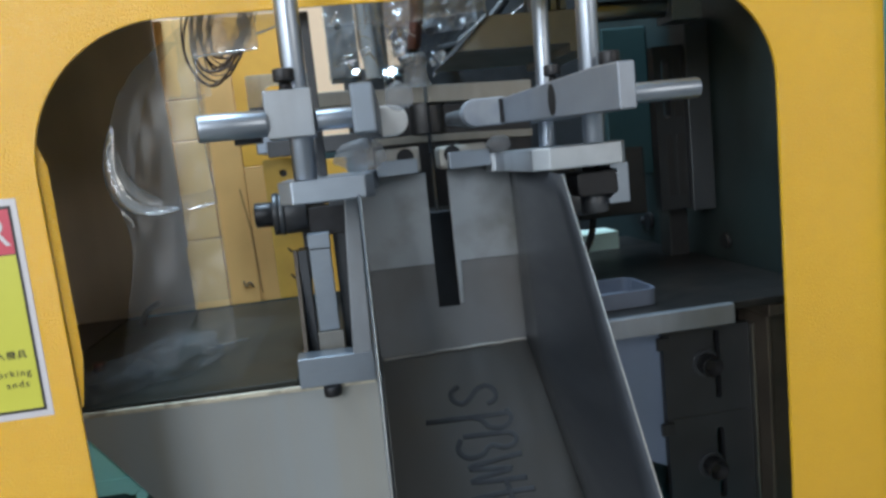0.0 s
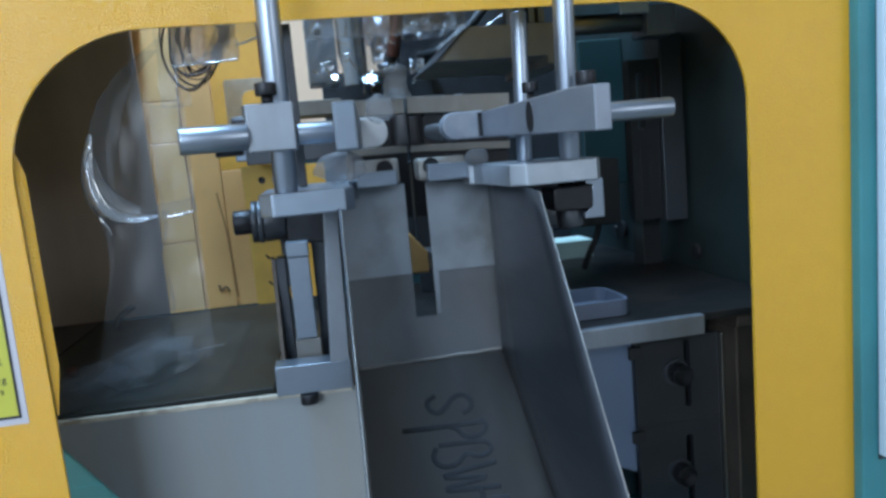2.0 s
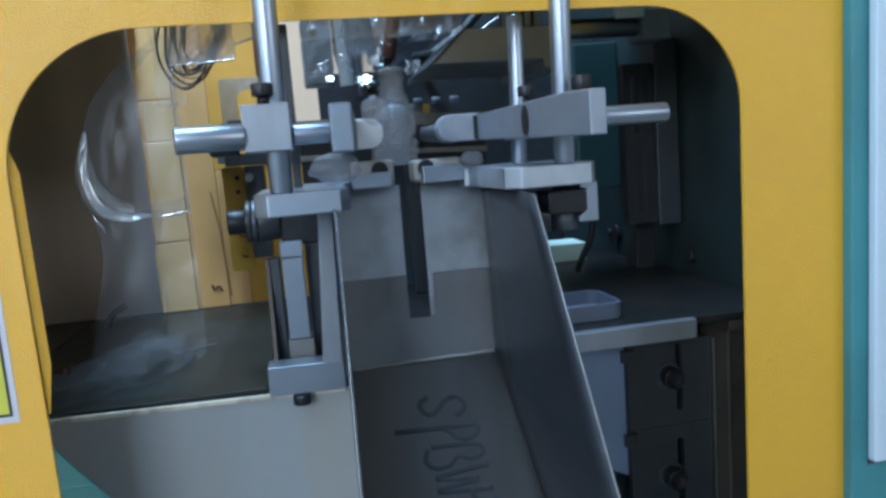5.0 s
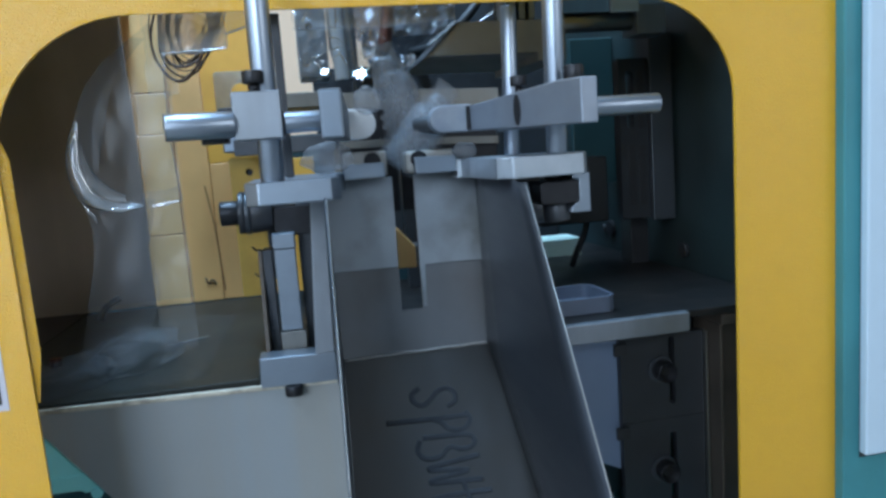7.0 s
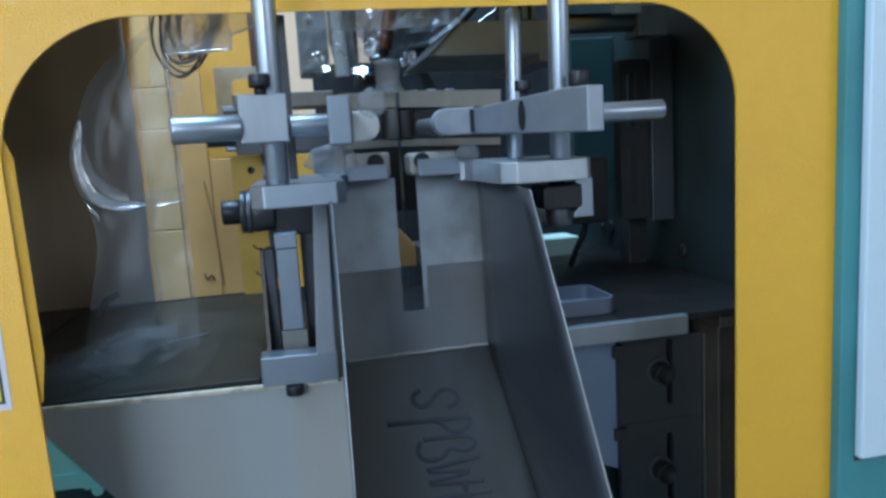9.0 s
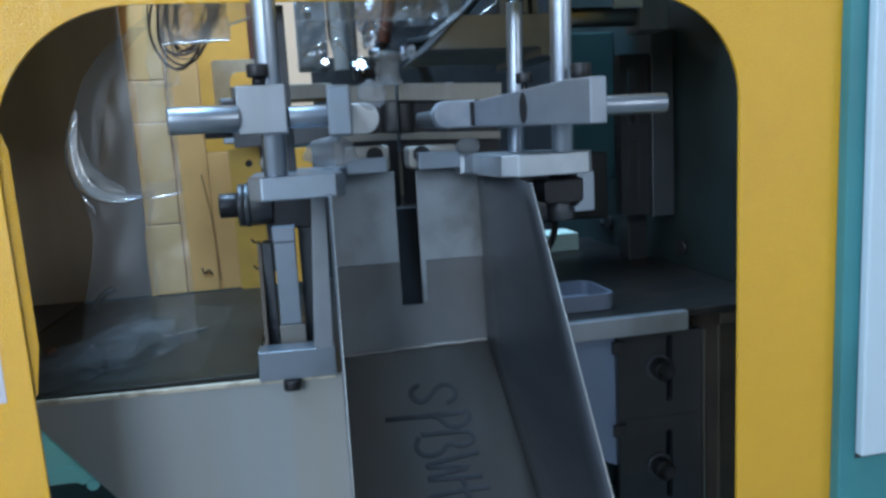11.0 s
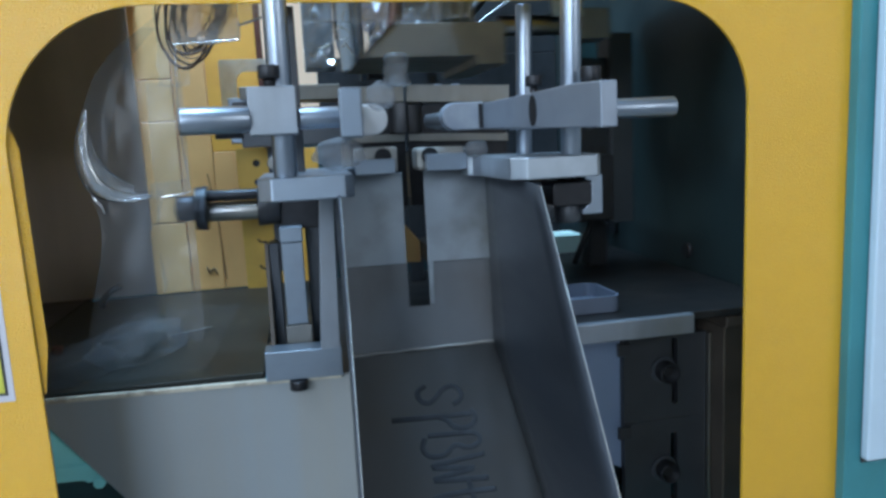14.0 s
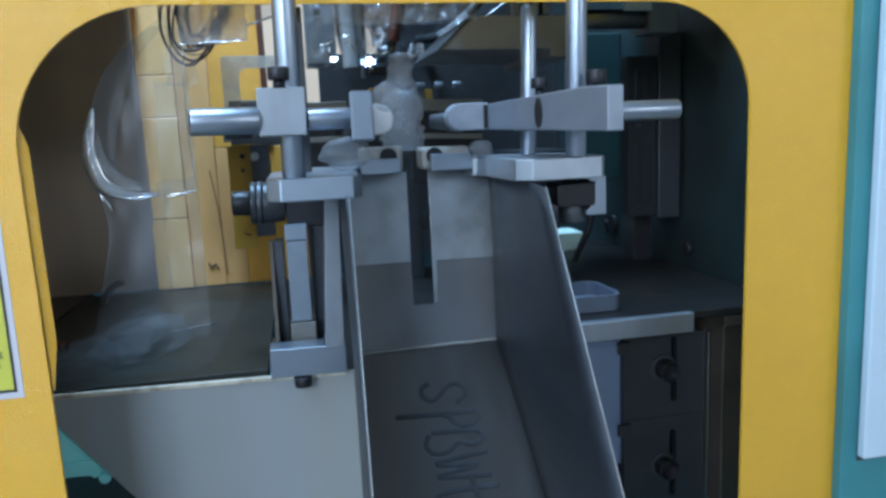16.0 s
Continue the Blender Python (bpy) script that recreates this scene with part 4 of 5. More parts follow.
part("foot", prism([(-0.0478, 1.0155), (0.0160, 1.0145), (0.0160, 1.0396), (0.0, 1.0396), (-0.0470, 1.0405)], "y", 0.088, 0.112, 0.0008), ALU, support)
part("foot_screw", socket_screw((-0.0215, 0.090, 1.0144), (-0.0215, 0.090, 1.0060), 0.0075), BOLT, support)
part("rear_foot", box(-0.0470, 0.0160, 0.1125, 0.165, 1.0155, 1.0300, 0.0008), OLIVE, support)
part("guide_bar", box(-0.0275, -0.0095, 0.120, 0.130, 1.0545, 1.1265, 0.0008), ALU, support)
part("guide_cap", box(-0.0280, -0.0090, 0.118, 0.134, 1.1272, 1.1400, 0.0008), ALU, support)
part("guide_base", box(-0.0290, -0.0070, 0.118, 0.150, 1.0302, 1.0540, 0.0008), PLATE, support)
# dark plates put in as the shade of the gaps around the bar
part("dark_web", box(-0.0065, 0.0100, 0.140, 0.160, 1.0302, 1.170, 0.0008), MOULD, support)
part("shade_plate", box(-0.0385, -0.0302, 0.1345, 0.1600, 1.0302, 1.1250, 0.0008), MOULD, support)
part("side_fin", prism([(0.1130, 1.0302), (0.163, 1.0302), (0.163, 1.085), (0.150, 1.125), (0.138, 1.125)], "x", -0.0425, -0.0390, 0.0005), OLIVE, support)

# ---- pit slab and moving parts ----
# black slab added for the darkness of the pit; carries the mould
solo("mould_bed", box(-0.0495, 0.1945, 0.1135, 0.62, 0.802, 1.0000, 0.002), DARK_DECK, (0.08, 0.4, 0.802), "black slab added to fill the dark pit under the mould", "machine bed")

mould_left = thing("mould_half", (0.05, 0.18, 1.0), "dark steel mould half with grey plates and aluminium platen", "mould half", "mould halves")
part("cavity_wall", box(0.0370, 0.0690, 0.1352, 0.255, 1.1500, 1.2560, 0.001), MOULD, mould_left)
part("face_insert", box(0.0370, 0.0862, 0.1310, 0.1350, 1.1500, 1.2410, 0.0005), BOLT, mould_left)
part("upper_plate", box(0.0366, 0.0862, 0.1260, 0.1640, 1.2415, 1.2556, 0.0006), PLATE, mould_left)
part("lower_plate", box(0.0366, 0.0858, 0.1260, 0.1305, 1.2075, 1.2142, 0.0006), PLATE, mould_left)
part("pillar", box(0.0300, 0.0480, 0.1500, 0.240, 1.0005, 1.1498, 0.001), MOULD, mould_left)
part("core", prism([(0.0864, 0.1312)] + [(0.0864 - 0.0135 * math.sin(radians(a)), 0.1312 - 0.0120 * math.cos(radians(a))) for a in range(0, 91, 10)], "z", 1.2150, 1.2405, 0), CORE, mould_left)
platen = part("platen_block", box(-0.0665, -0.0430, 0.190, 0.250, 1.2130, 1.2540, 0.0012), ALU, mould_left, "bright aluminium platen block")
part("platen_bar", box(-0.0560, 0.0360, 0.176, 0.189, 1.2085, 1.2235, 0.001), MOULD, mould_left)
part("platen_top", box(-0.0560, 0.0360, 0.190, 0.240, 1.2500, 1.2640, 0.001), PLATE, mould_left)
part("platen_screw", socket_screw((-0.0666, 0.215, 1.2330), (-0.0775, 0.215, 1.2330), 0.0085), BOLT, platen)
hole_plate = part("hole_plate", holed_plate(rounded([(-0.0660, 1.0705), (-0.0362, 1.0705), (-0.0362, 1.2078), (-0.0660, 1.2078)], 0.002, 2), [(-0.0477 + 0.0036 * math.cos(2 * math.pi * k / 16), 1.1934 + 0.0036 * math.sin(2 * math.pi * k / 16)) for k in range(16)], "y", 0.222, 0.228), material("oily_yellow_paint", (0.62, 0.38, 0.045), 0.45, 0, 0.15, 30, 0.1, 200, dirt_or_sheen=(0.36, 0.22, 0.03), dirt_or_sheen_scale=20, dirt_or_sheen_amount=0.6), mould_left, "yellow painted plate with bolt holes")
# black backing and disc stand in for the dark inside the holes
part("hole_backing", box(-0.0540, -0.0420, 0.2285, 0.2300, 1.184, 1.197, 0), BLACK, hole_plate)
part("lower_hole", rod((-0.0480, 0.2219, 1.1750), (-0.0480, 0.2225, 1.1750), 0.0030, 0, 20), BLACK, hole_plate)
for z in (1.1165, 1.0900):
    part("hook_mark", pipe([(-0.0525, 0.2215, z + 0.003), (-0.0495, 0.2215, z - 0.001), (-0.0445, 0.2215, z - 0.0005)], 0.0010, 6, smooth=1), BLACK, hole_plate)
part("column_nut", rod((-0.0305, 0.2040, 1.1930), (-0.0305, 0.1960, 1.1930), 0.0060, 0.0008, 24), CHROME_DARK, mould_left)
part("slide_column", box(-0.0358, -0.0120, 0.205, 0.245, 1.0880, 1.2080, 0.001), MOULD, mould_left)

mould_right = thing("mould_half", (0.13, 0.18, 1.0), "dark steel mould half with worn grey face plates", "mould half", "mould halves")
part("cavity_wall", box(0.1040, 0.1790, 0.1352, 0.255, 1.1500, 1.2520, 0.001), MOULD, mould_right)
part("face_insert", box(0.0890, 0.1790, 0.1310, 0.1350, 1.1500, 1.2380, 0.0005), BOLT, mould_right)
part("upper_plate", prism([(0.0892, 1.2413), (0.1815, 1.2374), (0.1822, 1.2528), (0.0897, 1.2558)], "y", 0.1260, 0.1640, 0.0006), PLATE, mould_right)
part("lower_plate", prism([(0.0886, 1.2073), (0.1794, 1.2034), (0.1797, 1.2102), (0.0888, 1.2140)], "y", 0.1260, 0.1305, 0.0006), PLATE, mould_right)
part("pillar", box(0.1400, 0.1600, 0.1500, 0.240, 1.0005, 1.1498, 0.001), MOULD, mould_right)
part("carriage", box(0.2750, 0.3600, 0.300, 0.420, 1.1020, 1.1800, 0.002), BLACK, mould_right, "black oily carriage block")
part("link", box(0.1791, 0.2749, 0.235, 0.320, 1.1200, 1.1450, 0.001), MOULD, mould_right)
part("wedge", prism([(0.100, 1.070), (0.122, 1.070), (0.122, 1.094), (0.104, 1.116), (0.100, 1.116)], "y", 0.30, 0.33, 0.001), TAN, mould_right, "worn tan wedge")
part("wedge_arm", box(0.1222, 0.1600, 0.2402, 0.3300, 1.0750, 1.0950, 0.001), MOULD, mould_right)
part("core", prism([(0.0884, 0.1312)] + [(0.0884 + 0.0135 * math.sin(radians(a)), 0.1312 - 0.0120 * math.cos(radians(a))) for a in range(0, 91, 10)], "z", 1.2145, 1.2385, 0), CORE, mould_right)

solo("mandrel_housing", rod((-0.0451, 0.150, 1.1583), (-0.0260, 0.150, 1.1575), 0.0185, 0.0012, 40, 0.0165), BRACKET, (-0.035, 0.15, 1.158), "grey steel housing around the mandrel", "housing")
solo("mandrel_block", prism(rounded([(-0.0258, 1.1362), (0.0300, 1.1352), (0.0300, 1.1615), (-0.0258, 1.1620)], 0.004, 4), "y", 0.138, 0.162, 0.001), BOLT, (0.0, 0.15, 1.149), "black steel block behind the bracket", "block")
mandrel = thing("clamp_mandrel", (-0.04, 0.15, 1.157), "steel mandrel with dark washers and a black cap screw", "mandrel")
part("shaft", rod((-0.0454, 0.150, 1.1550), (0.0290, 0.150, 1.1540), 0.0085, 0.0008), CHROME_DARK, mandrel)
part("guide_rod", rod((-0.0454, 0.146, 1.1690), (0.0200, 0.146, 1.1680), 0.0048, 0.0006), BOLT, mandrel)
part("washer", rod((-0.0500, 0.150, 1.1585), (-0.0454, 0.150, 1.1583), 0.0192, 0.0008), ALU_DARK, mandrel)
part("washer", rod((-0.0555, 0.150, 1.1587), (-0.0503, 0.150, 1.1585), 0.0185, 0.0008), BRACKET, mandrel)
part("cap_screw", socket_screw((-0.0556, 0.150, 1.1590), (-0.0715, 0.150, 1.1592), 0.0108), BOLT, mandrel)

beam = thing("cutter_beam", (0.22, 0.28, 1.29), "grey steel cutter beam with a slanted end and a finned block", "cutter beam")
part("beam", prism([(0.1450, 1.3000), (0.2680, 1.2990), (0.2680, 1.2900), (0.3005, 1.2900), (0.3005, 1.3340), (0.1830, 1.3345)], "y", 0.262, 0.440, 0.001), BEAM, beam)
# dark plate laid on the slope in place of the shade there
part("slanted_end", prism([(0.1425, 1.3000), (0.1447, 1.2998), (0.1829, 1.3346), (0.1800, 1.3352)], "y", 0.261, 0.441, 0), MOULD, beam, "dark plate over the slanted end, standing in for shade")
part("cylinder", rod((0.3010, 0.290, 1.3330), (0.4050, 0.290, 1.3330), 0.0110, 0.001), CHROME_DARK, beam)
part("end_lug", box(0.3900, 0.4250, 0.270, 0.310, 1.3150, 1.3480, 0.001), ALU_MATT, beam)
part("valve", box(0.3560, 0.3890, 0.262, 0.2695, 1.3385, 1.3620, 0.001), CABINET, beam, "small pale blue valve block")
part("fin_back", box(0.2270, 0.2690, 0.276, 0.284, 1.3350, 1.4000, 0.001), MOULD, beam)
for k in range(4):
    part("fin", box(0.2275 + 0.0110 * k, 0.2340 + 0.0110 * k, 0.2625, 0.2758, 1.3350, 1.4000, 0.0005), ALU_MATT, beam)

press = thing("clamp_platen", (0.42, 0.36, 1.0336), "dark slotted steel platen beside the teal wall", "platen")
part("slotted_face", holed_plate([(0.3920, 1.0985), (0.4290, 1.0985), (0.4290, 1.2950), (0.3920, 1.2950)], rounded([(0.4020, 1.2100), (0.4110, 1.2100), (0.4110, 1.2800), (0.4020, 1.2800)], 0.0044, 5), "y", 0.330, 0.345), BRACKET, press)
# black pads stand in for the dark of three more slots
part("slot_filler", box(0.4155, 0.4245, 0.3285, 0.3298, 1.2100, 1.2800, 0.0005), BLACK, press)
part("slot_filler", box(0.4020, 0.4110, 0.3285, 0.3298, 1.1150, 1.1900, 0.0005), BLACK, press)
part("slot_filler", box(0.4155, 0.4245, 0.3285, 0.3298, 1.1150, 1.1900, 0.0005), BLACK, press)
part("bar", box(0.4295, 0.4590, 0.322, 0.360, 1.0950, 1.3230, 0.0012), ALU_DARK, press, "grey steel press bar")
# added support, its black standing in for the darkness there
part("pillar", box(0.4200, 0.4450, 0.370, 0.400, 1.0337, 1.0984, 0.001), BLACK, press)

lever = solo("ejector_lever", prism(rounded([(0.078, 1.0005), (0.124, 1.0005), (0.124, 1.135), (0.078, 1.135)], 0.006, 4), "y", 0.262, 0.272, 0.001), MOULD, (0.10, 0.267, 1.0005), "dark steel ejector lever behind the chute slot", "lever")
hose = solo("air_hose", pipe([(0.290, 0.330, 1.140), (0.300, 0.320, 1.120), (0.298, 0.318, 1.085), (0.285, 0.32, 1.060), (0.280, 0.33, 1.0375)], 0.0040, 12), BLACK, (0.29, 0.33, 1.0336), "black air hose standing on the bed", "hose")

fitting = thing("air_fitting", (0.13, 0.52, 1.0), "grey air fitting with brass ends behind the mould", "air fitting")
BRASS = material("worn_brass", (0.55, 0.36, 0.09), 0.35, 0.8, 0.2, 60)
part("post", box(0.145, 0.165, 0.540, 0.560, 1.0002, 1.2720, 0.001), MOULD, fitting)
part("body", box(0.128, 0.170, 0.505, 0.539, 1.2560, 1.2760, 0.002), ALU_MATT, fitting)
part("brass_bar", box(0.095, 0.127, 0.515, 0.525, 1.2735, 1.2785, 0.001), BRASS, fitting, "worn brass bar")
part("brass_tab", box(0.171, 0.181, 0.500, 0.520, 1.2550, 1.2740, 0.001), BRASS, fitting, "worn brass tab")
for k in range(4):
    part("nut", rod((0.133 + 0.026 * k, 0.504, 1.2790), (0.145 + 0.026 * k, 0.504, 1.2790), 0.0050, 0.0008, 6), CHROME, fitting)

# ---- die head, tubes and film above the mould ----
die = thing("die_head", (0.1015, 0.6346, 1.3418), "grey steel die head with a copper nozzle behind clear film", "die head")
part("body", rod((0.0850, 0.6636, 1.3679), (0.0850, 0.6636, 1.5738), 0.0225, 0.003), CHROME_DARK, die)
part("nose", rod((0.0850, 0.6636, 1.3418), (0.0850, 0.6636, 1.3677), 0.0150, 0.001, 36, 0.0215), CHROME, die)
part("side_block", box(0.0145, 0.0580, 0.5983, 0.6636, 1.3201, 1.4868, 0.002), ALU_MATT, die)
part("arm", box(0.0580, 0.1711, 0.6491, 0.6781, 1.4752, 1.5158, 0.002), MOULD, die)
# brown block added for a reddish-brown blur beside the pipe
part("heater_band", box(0.1560, 0.2300, 0.5800, 0.6400, 1.4020, 1.5000, 0.003), COPPER, die, "brown block standing in for a reddish-brown blur")
part("block_screw", rod((0.0330, 0.5980, 1.3950), (0.0330, 0.5965, 1.3950), 0.0055, 0.0004, 20), BOLT, die)
part("side_pipe", rod((0.1350, 0.6900, 1.3300), (0.1750, 0.6900, 1.4300), 0.0090, 0.001, 20), BLACK, die)
nozzle = thing("copper_pipe", (0.1335, 0.4852, 1.3191), "old copper pipe with a dark steel tip", "pipe")
part("tube", pipe([(0.1267, 0.4852, 1.3369), (0.1308, 0.4852, 1.3583), (0.1397, 0.4888, 1.3939), (0.1451, 0.5030, 1.6395)], 0.0093, 12), COPPER, nozzle)
part("tip", rod((0.1228, 0.4852, 1.3218), (0.1267, 0.4852, 1.3373), 0.0039, 0.0003, 16, 0.0068), BOLT, nozzle, "dark steel tip")
solo("black_hose", pipe([(0.2100, 0.7611, 1.3725), (0.2444, 0.6988, 1.3699), (0.2848, 0.6899, 1.4046), (0.3293, 0.6988, 1.4526), (0.3560, 0.7522, 1.6395)], 0.0080, 12), BLACK, (0.2670, 0.6988, 1.3725), "black hose running up behind the film", "hose")
tube = thing("clear_tube", (0.0837, 0.5297, 1.3049), "clear plastic tube hanging above the clamp", "tube")
part("wall", rod((0.0822, 0.5297, 1.3085), (0.0854, 0.5297, 1.5861), 0.0125, 0.0004, 24), clear_film("clear_tube_plastic", (0.80, 0.84, 0.90), 0.25, 0.08, 0.2, 80, 2.0), tube)
part("core", rod((0.0908, 0.5369, 1.2942), (0.0940, 0.5369, 1.5861), 0.0039, 0.0002, 16), CHROME, tube, "thin bright rod inside the tube")
# star of bright metal, tilted at the lamp, stands in for a glint
star = prism([((0.0150 if k % 2 else 0.0034) * math.cos(math.pi * k / 8) + 0.0943, (0.0150 if k % 2 else 0.0034) * math.sin(math.pi * k / 8) + 1.3111) for k in range(16)], "y", 0.5010, 0.5060, 0.0004)
bmesh.ops.rotate(star, cent=(0.0943, 0.5048, 1.3111), matrix=Euler((radians(-37), 0, radians(-11))).to_matrix(), verts=star.verts)
part("star_nut", star, material("polished_star_glint", (0.85, 0.87, 0.90), 0.22, 1.0, 0.05, 60), tube, "star-shaped bright metal standing in for a glint")

part("collar", box(0.0960, 0.1200, 0.5080, 0.5300, 1.2950, 1.3060, 0.001), BOLT, tube, "black collar under the star glint")
part("cup", revolve([(0.0030, -0.0070), (0.0085, -0.0060), (0.0125, -0.0010), (0.0135, 0.0050), (0.0125, 0.0052), (0.0115, 0.0000), (0.0030, -0.0050)], 28), CHROME, nozzle, "small steel cup under the tip").location = Vector((0.1190, 0.5000, 1.3260))
wrap = thing("crumpled_wrap", (0.1246, 0.5208, 1.3013), "crumpled clear plastic wrap with bright glints", "plastic wrap")
part("sheet", faceted(crumpled((0.0107, 0.5529, 1.3156), (0.0712, 0.0000, -0.0071), (0.0036, 0.0071, 0.1335), 9, 14, 0.0160, 33.7, 3.1)), FILM_CLEAR, wrap)
part("sheet", faceted(crumpled((0.0819, 0.5386, 1.3120), (0.0641, 0.0071, 0.0000), (0.0036, 0.0178, 0.1335), 8, 14, 0.0160, 33.7, 5.9)), FILM_CREASED, wrap)
part("sheet", faceted(crumpled((0.1246, 0.5066, 1.3049), (0.1175, 0.0356, 0.0926), (-0.0534, 0.0178, 0.0979), 14, 12, 0.0107, 25.3, 8.7)), FILM_DARK, wrap)
part("glint_fold", faceted(crumpled((0.1015, 0.5030, 1.3352), (0.0231, 0.0000, 0.0018), (0.0000, 0.0392, 0.0427), 4, 5, 0.0107, 61.8, 6.2)), GLINT, wrap)
part("glint_fold", faceted(crumpled((0.1513, 0.5030, 1.3156), (0.0231, 0.0000, 0.0036), (0.0000, 0.0196, 0.0214), 5, 4, 0.0089, 101.1, 8.8)), GLINT, wrap)
part("glint_fold", faceted(crumpled((0.1922, 0.4852, 1.3369), (0.0427, 0.0000, 0.0303), (-0.0036, 0.0107, 0.0107), 8, 3, 0.0053, 50.6, 5.1)), FILM_CREASED, wrap)
part("hanging_fold", pipe([(0.0668, 0.5066, 1.4081), (0.0685, 0.5066, 1.3547), (0.0703, 0.5030, 1.3049)], 0.0103, 14), COLUMN, wrap)
part("hanging_fold", pipe([(0.0837, 0.5030, 1.4081), (0.0854, 0.5030, 1.3547), (0.0899, 0.4995, 1.3120)], 0.0020, 8), RIM, wrap)
part("upper_sheet", faceted(crumpled((0.1000, 0.5650, 1.3650), (0.1350, 0.0, 0.0080), (0.0, 0.0060, 0.0800), 16, 10, 0.0120, 26, 3.9)), FILM_HAZY, wrap)
part("fold_edge", pipe([(0.1500, 0.4900, 1.3010), (0.2200, 0.4900, 1.3450), (0.2960, 0.4920, 1.3930)], 0.0011, 8), RIM, wrap, "shining slanted edge")
# smaller white star added as a second glint
knot = prism([((0.0080 if k % 2 else 0.0020) * math.cos(math.pi * k / 6 + 0.2) + 0.0460, (0.0080 if k % 2 else 0.0020) * math.sin(math.pi * k / 6 + 0.2) + 1.3150) for k in range(12)], "y", 0.4840, 0.4870, 0.0003)
bmesh.ops.rotate(knot, cent=(0.0460, 0.4850, 1.3150), matrix=Euler((radians(-37), 0, radians(-8))).to_matrix(), verts=knot.verts)
part("twist_knot", knot, WHITE_GLINT, wrap, "small bright star standing in for a glint")
left_film = thing("hanging_film", (-0.06, 0.05, 1.283), "clear plastic film hanging before the hose coil", "plastic film")
part("sheet", crumpled((-0.0885, 0.050, 1.2835), (0.046, 0.0, 0.002), (0.000, 0.004, 0.05), 30, 24, 0.003, 45, 1.3), FILM_HAZY, left_film)
part("sheet", crumpled((-0.0430, 0.052, 1.2960), (0.022, 0.0, 0.007), (0.000, 0.004, 0.04), 20, 20, 0.003, 60, 2.9), FILM_CREASED, left_film)

part("hem", pipe([(-0.0885, 0.0485, 1.2835), (-0.0650, 0.0480, 1.2845), (-0.0425, 0.0490, 1.2858)], 0.0007, 6), GLINT, left_film, "shining lower hem")
part("hem", pipe([(-0.0430, 0.0505, 1.2960), (-0.0320, 0.0500, 1.2990), (-0.0215, 0.0510, 1.3032)], 0.0008, 6), GLINT, left_film, "shining lower hem")
upper_film = thing("hanging_film", (0.06, 0.03, 1.294), "clear plastic film hanging over the top of the window", "plastic film")
part("sheet", crumpled((0.0060, 0.030, 1.2940), (0.062, 0.0, -0.0005), (0.0, 0.004, 0.030), 24, 14, 0.0025, 50, 4.4), FILM_CLEAR, upper_film)
part("sheet", crumpled((0.0690, 0.032, 1.2935), (0.056, 0.0, 0.0035), (0.0, 0.004, 0.030), 24, 14, 0.0025, 50, 7.1), FILM_GREY, upper_film)
part("hem", pipe([(0.0060, 0.0285, 1.2940), (0.0350, 0.0285, 1.2938), (0.0680, 0.0285, 1.2935)], 0.0004, 6), RIM, upper_film, "shining lower hem")
part("hem", pipe([(0.0690, 0.0305, 1.2935), (0.0950, 0.0305, 1.2950), (0.1250, 0.0305, 1.2970)], 0.0004, 6), RIM, upper_film, "shining lower hem")
for x in (0.0365, 0.0685, 0.1245):
    part("fold_edge", pipe([(x, 0.0300, 1.2938), (x + 0.0008, 0.0310, 1.3080), (x + 0.0004, 0.0320, 1.3230)], 0.0004, 6), RIM, upper_film)
curtain = thing("clear_curtain", (-0.13, 0.09, 1.05), "clear bulging plastic curtain with a shining rolled rim", "plastic curtain")
LEFT_EDGE = [(1.0225, -0.182), (1.060, -0.178), (1.102, -0.168), (1.127, -0.161), (1.144, -0.158), (1.161, -0.158), (1.181, -0.162), (1.201, -0.166), (1.220, -0.165), (1.234, -0.162), (1.251, -0.157), (1.267, -0.149), (1.282, -0.137), (1.294, -0.122), (1.312, -0.096)]


def left_edge(z):
    return float(np.interp(z, [p[0] for p in LEFT_EDGE], [p[1] for p in LEFT_EDGE]))


def fall(z0, z1, inner, seed, roll, y=0.080):
    """Film that hangs from its wavy left edge, which rolls forward, to an inner line given as a width or a place."""
    bm = bmesh.new()
    grid = []
    for j in range(61):
        z = z0 + (z1 - z0) * j / 60
        x0 = left_edge(z)
        x1 = inner(z, x0)
        row = []
        for i in range(31):
            x = x0 + (x1 - x0) * (i / 30) ** 1.5
            wave = 0.004 * noise.noise(Vector((x * 25, seed, z * 14))) + 0.0015 * noise.noise(Vector((x * 80, seed + 3, z * 30)))
            row.append(bm.verts.new((x, y - roll * math.exp(-((x - x0) / 0.007) ** 2) + wave, z)))
        grid.append(row)
    for lo, hi in zip(grid, grid[1:]):
        for i in range(30):
            bm.faces.new((lo[i], lo[i + 1], hi[i + 1], hi[i])).smooth = True
    return bm


# the film's bluish sky reflection is put in as flat haze
HAZE = clear_film("bluish_sheen_film", (0.87, 0.90, 0.95), 0.031, 0.35, 0.12, 9, 0.5)
part("sheet", fall(1.1000, 1.312, lambda z, x0: -0.0905, 1.4, 0.006), clear_film("thin_sheen_film", (0.88, 0.91, 0.96), 0.019, 0.30, 0.12, 7, 0.6), curtain)
part("curl", fall(1.176, 1.300, lambda z, x0: x0 + 0.007 + 0.014 * max(0.0, math.sin(math.pi * (z - 1.165) / 0.15)), 2.8, 0.004, 0.0785), HAZE, curtain, "second film layer adding a bluish sheen along the edge")
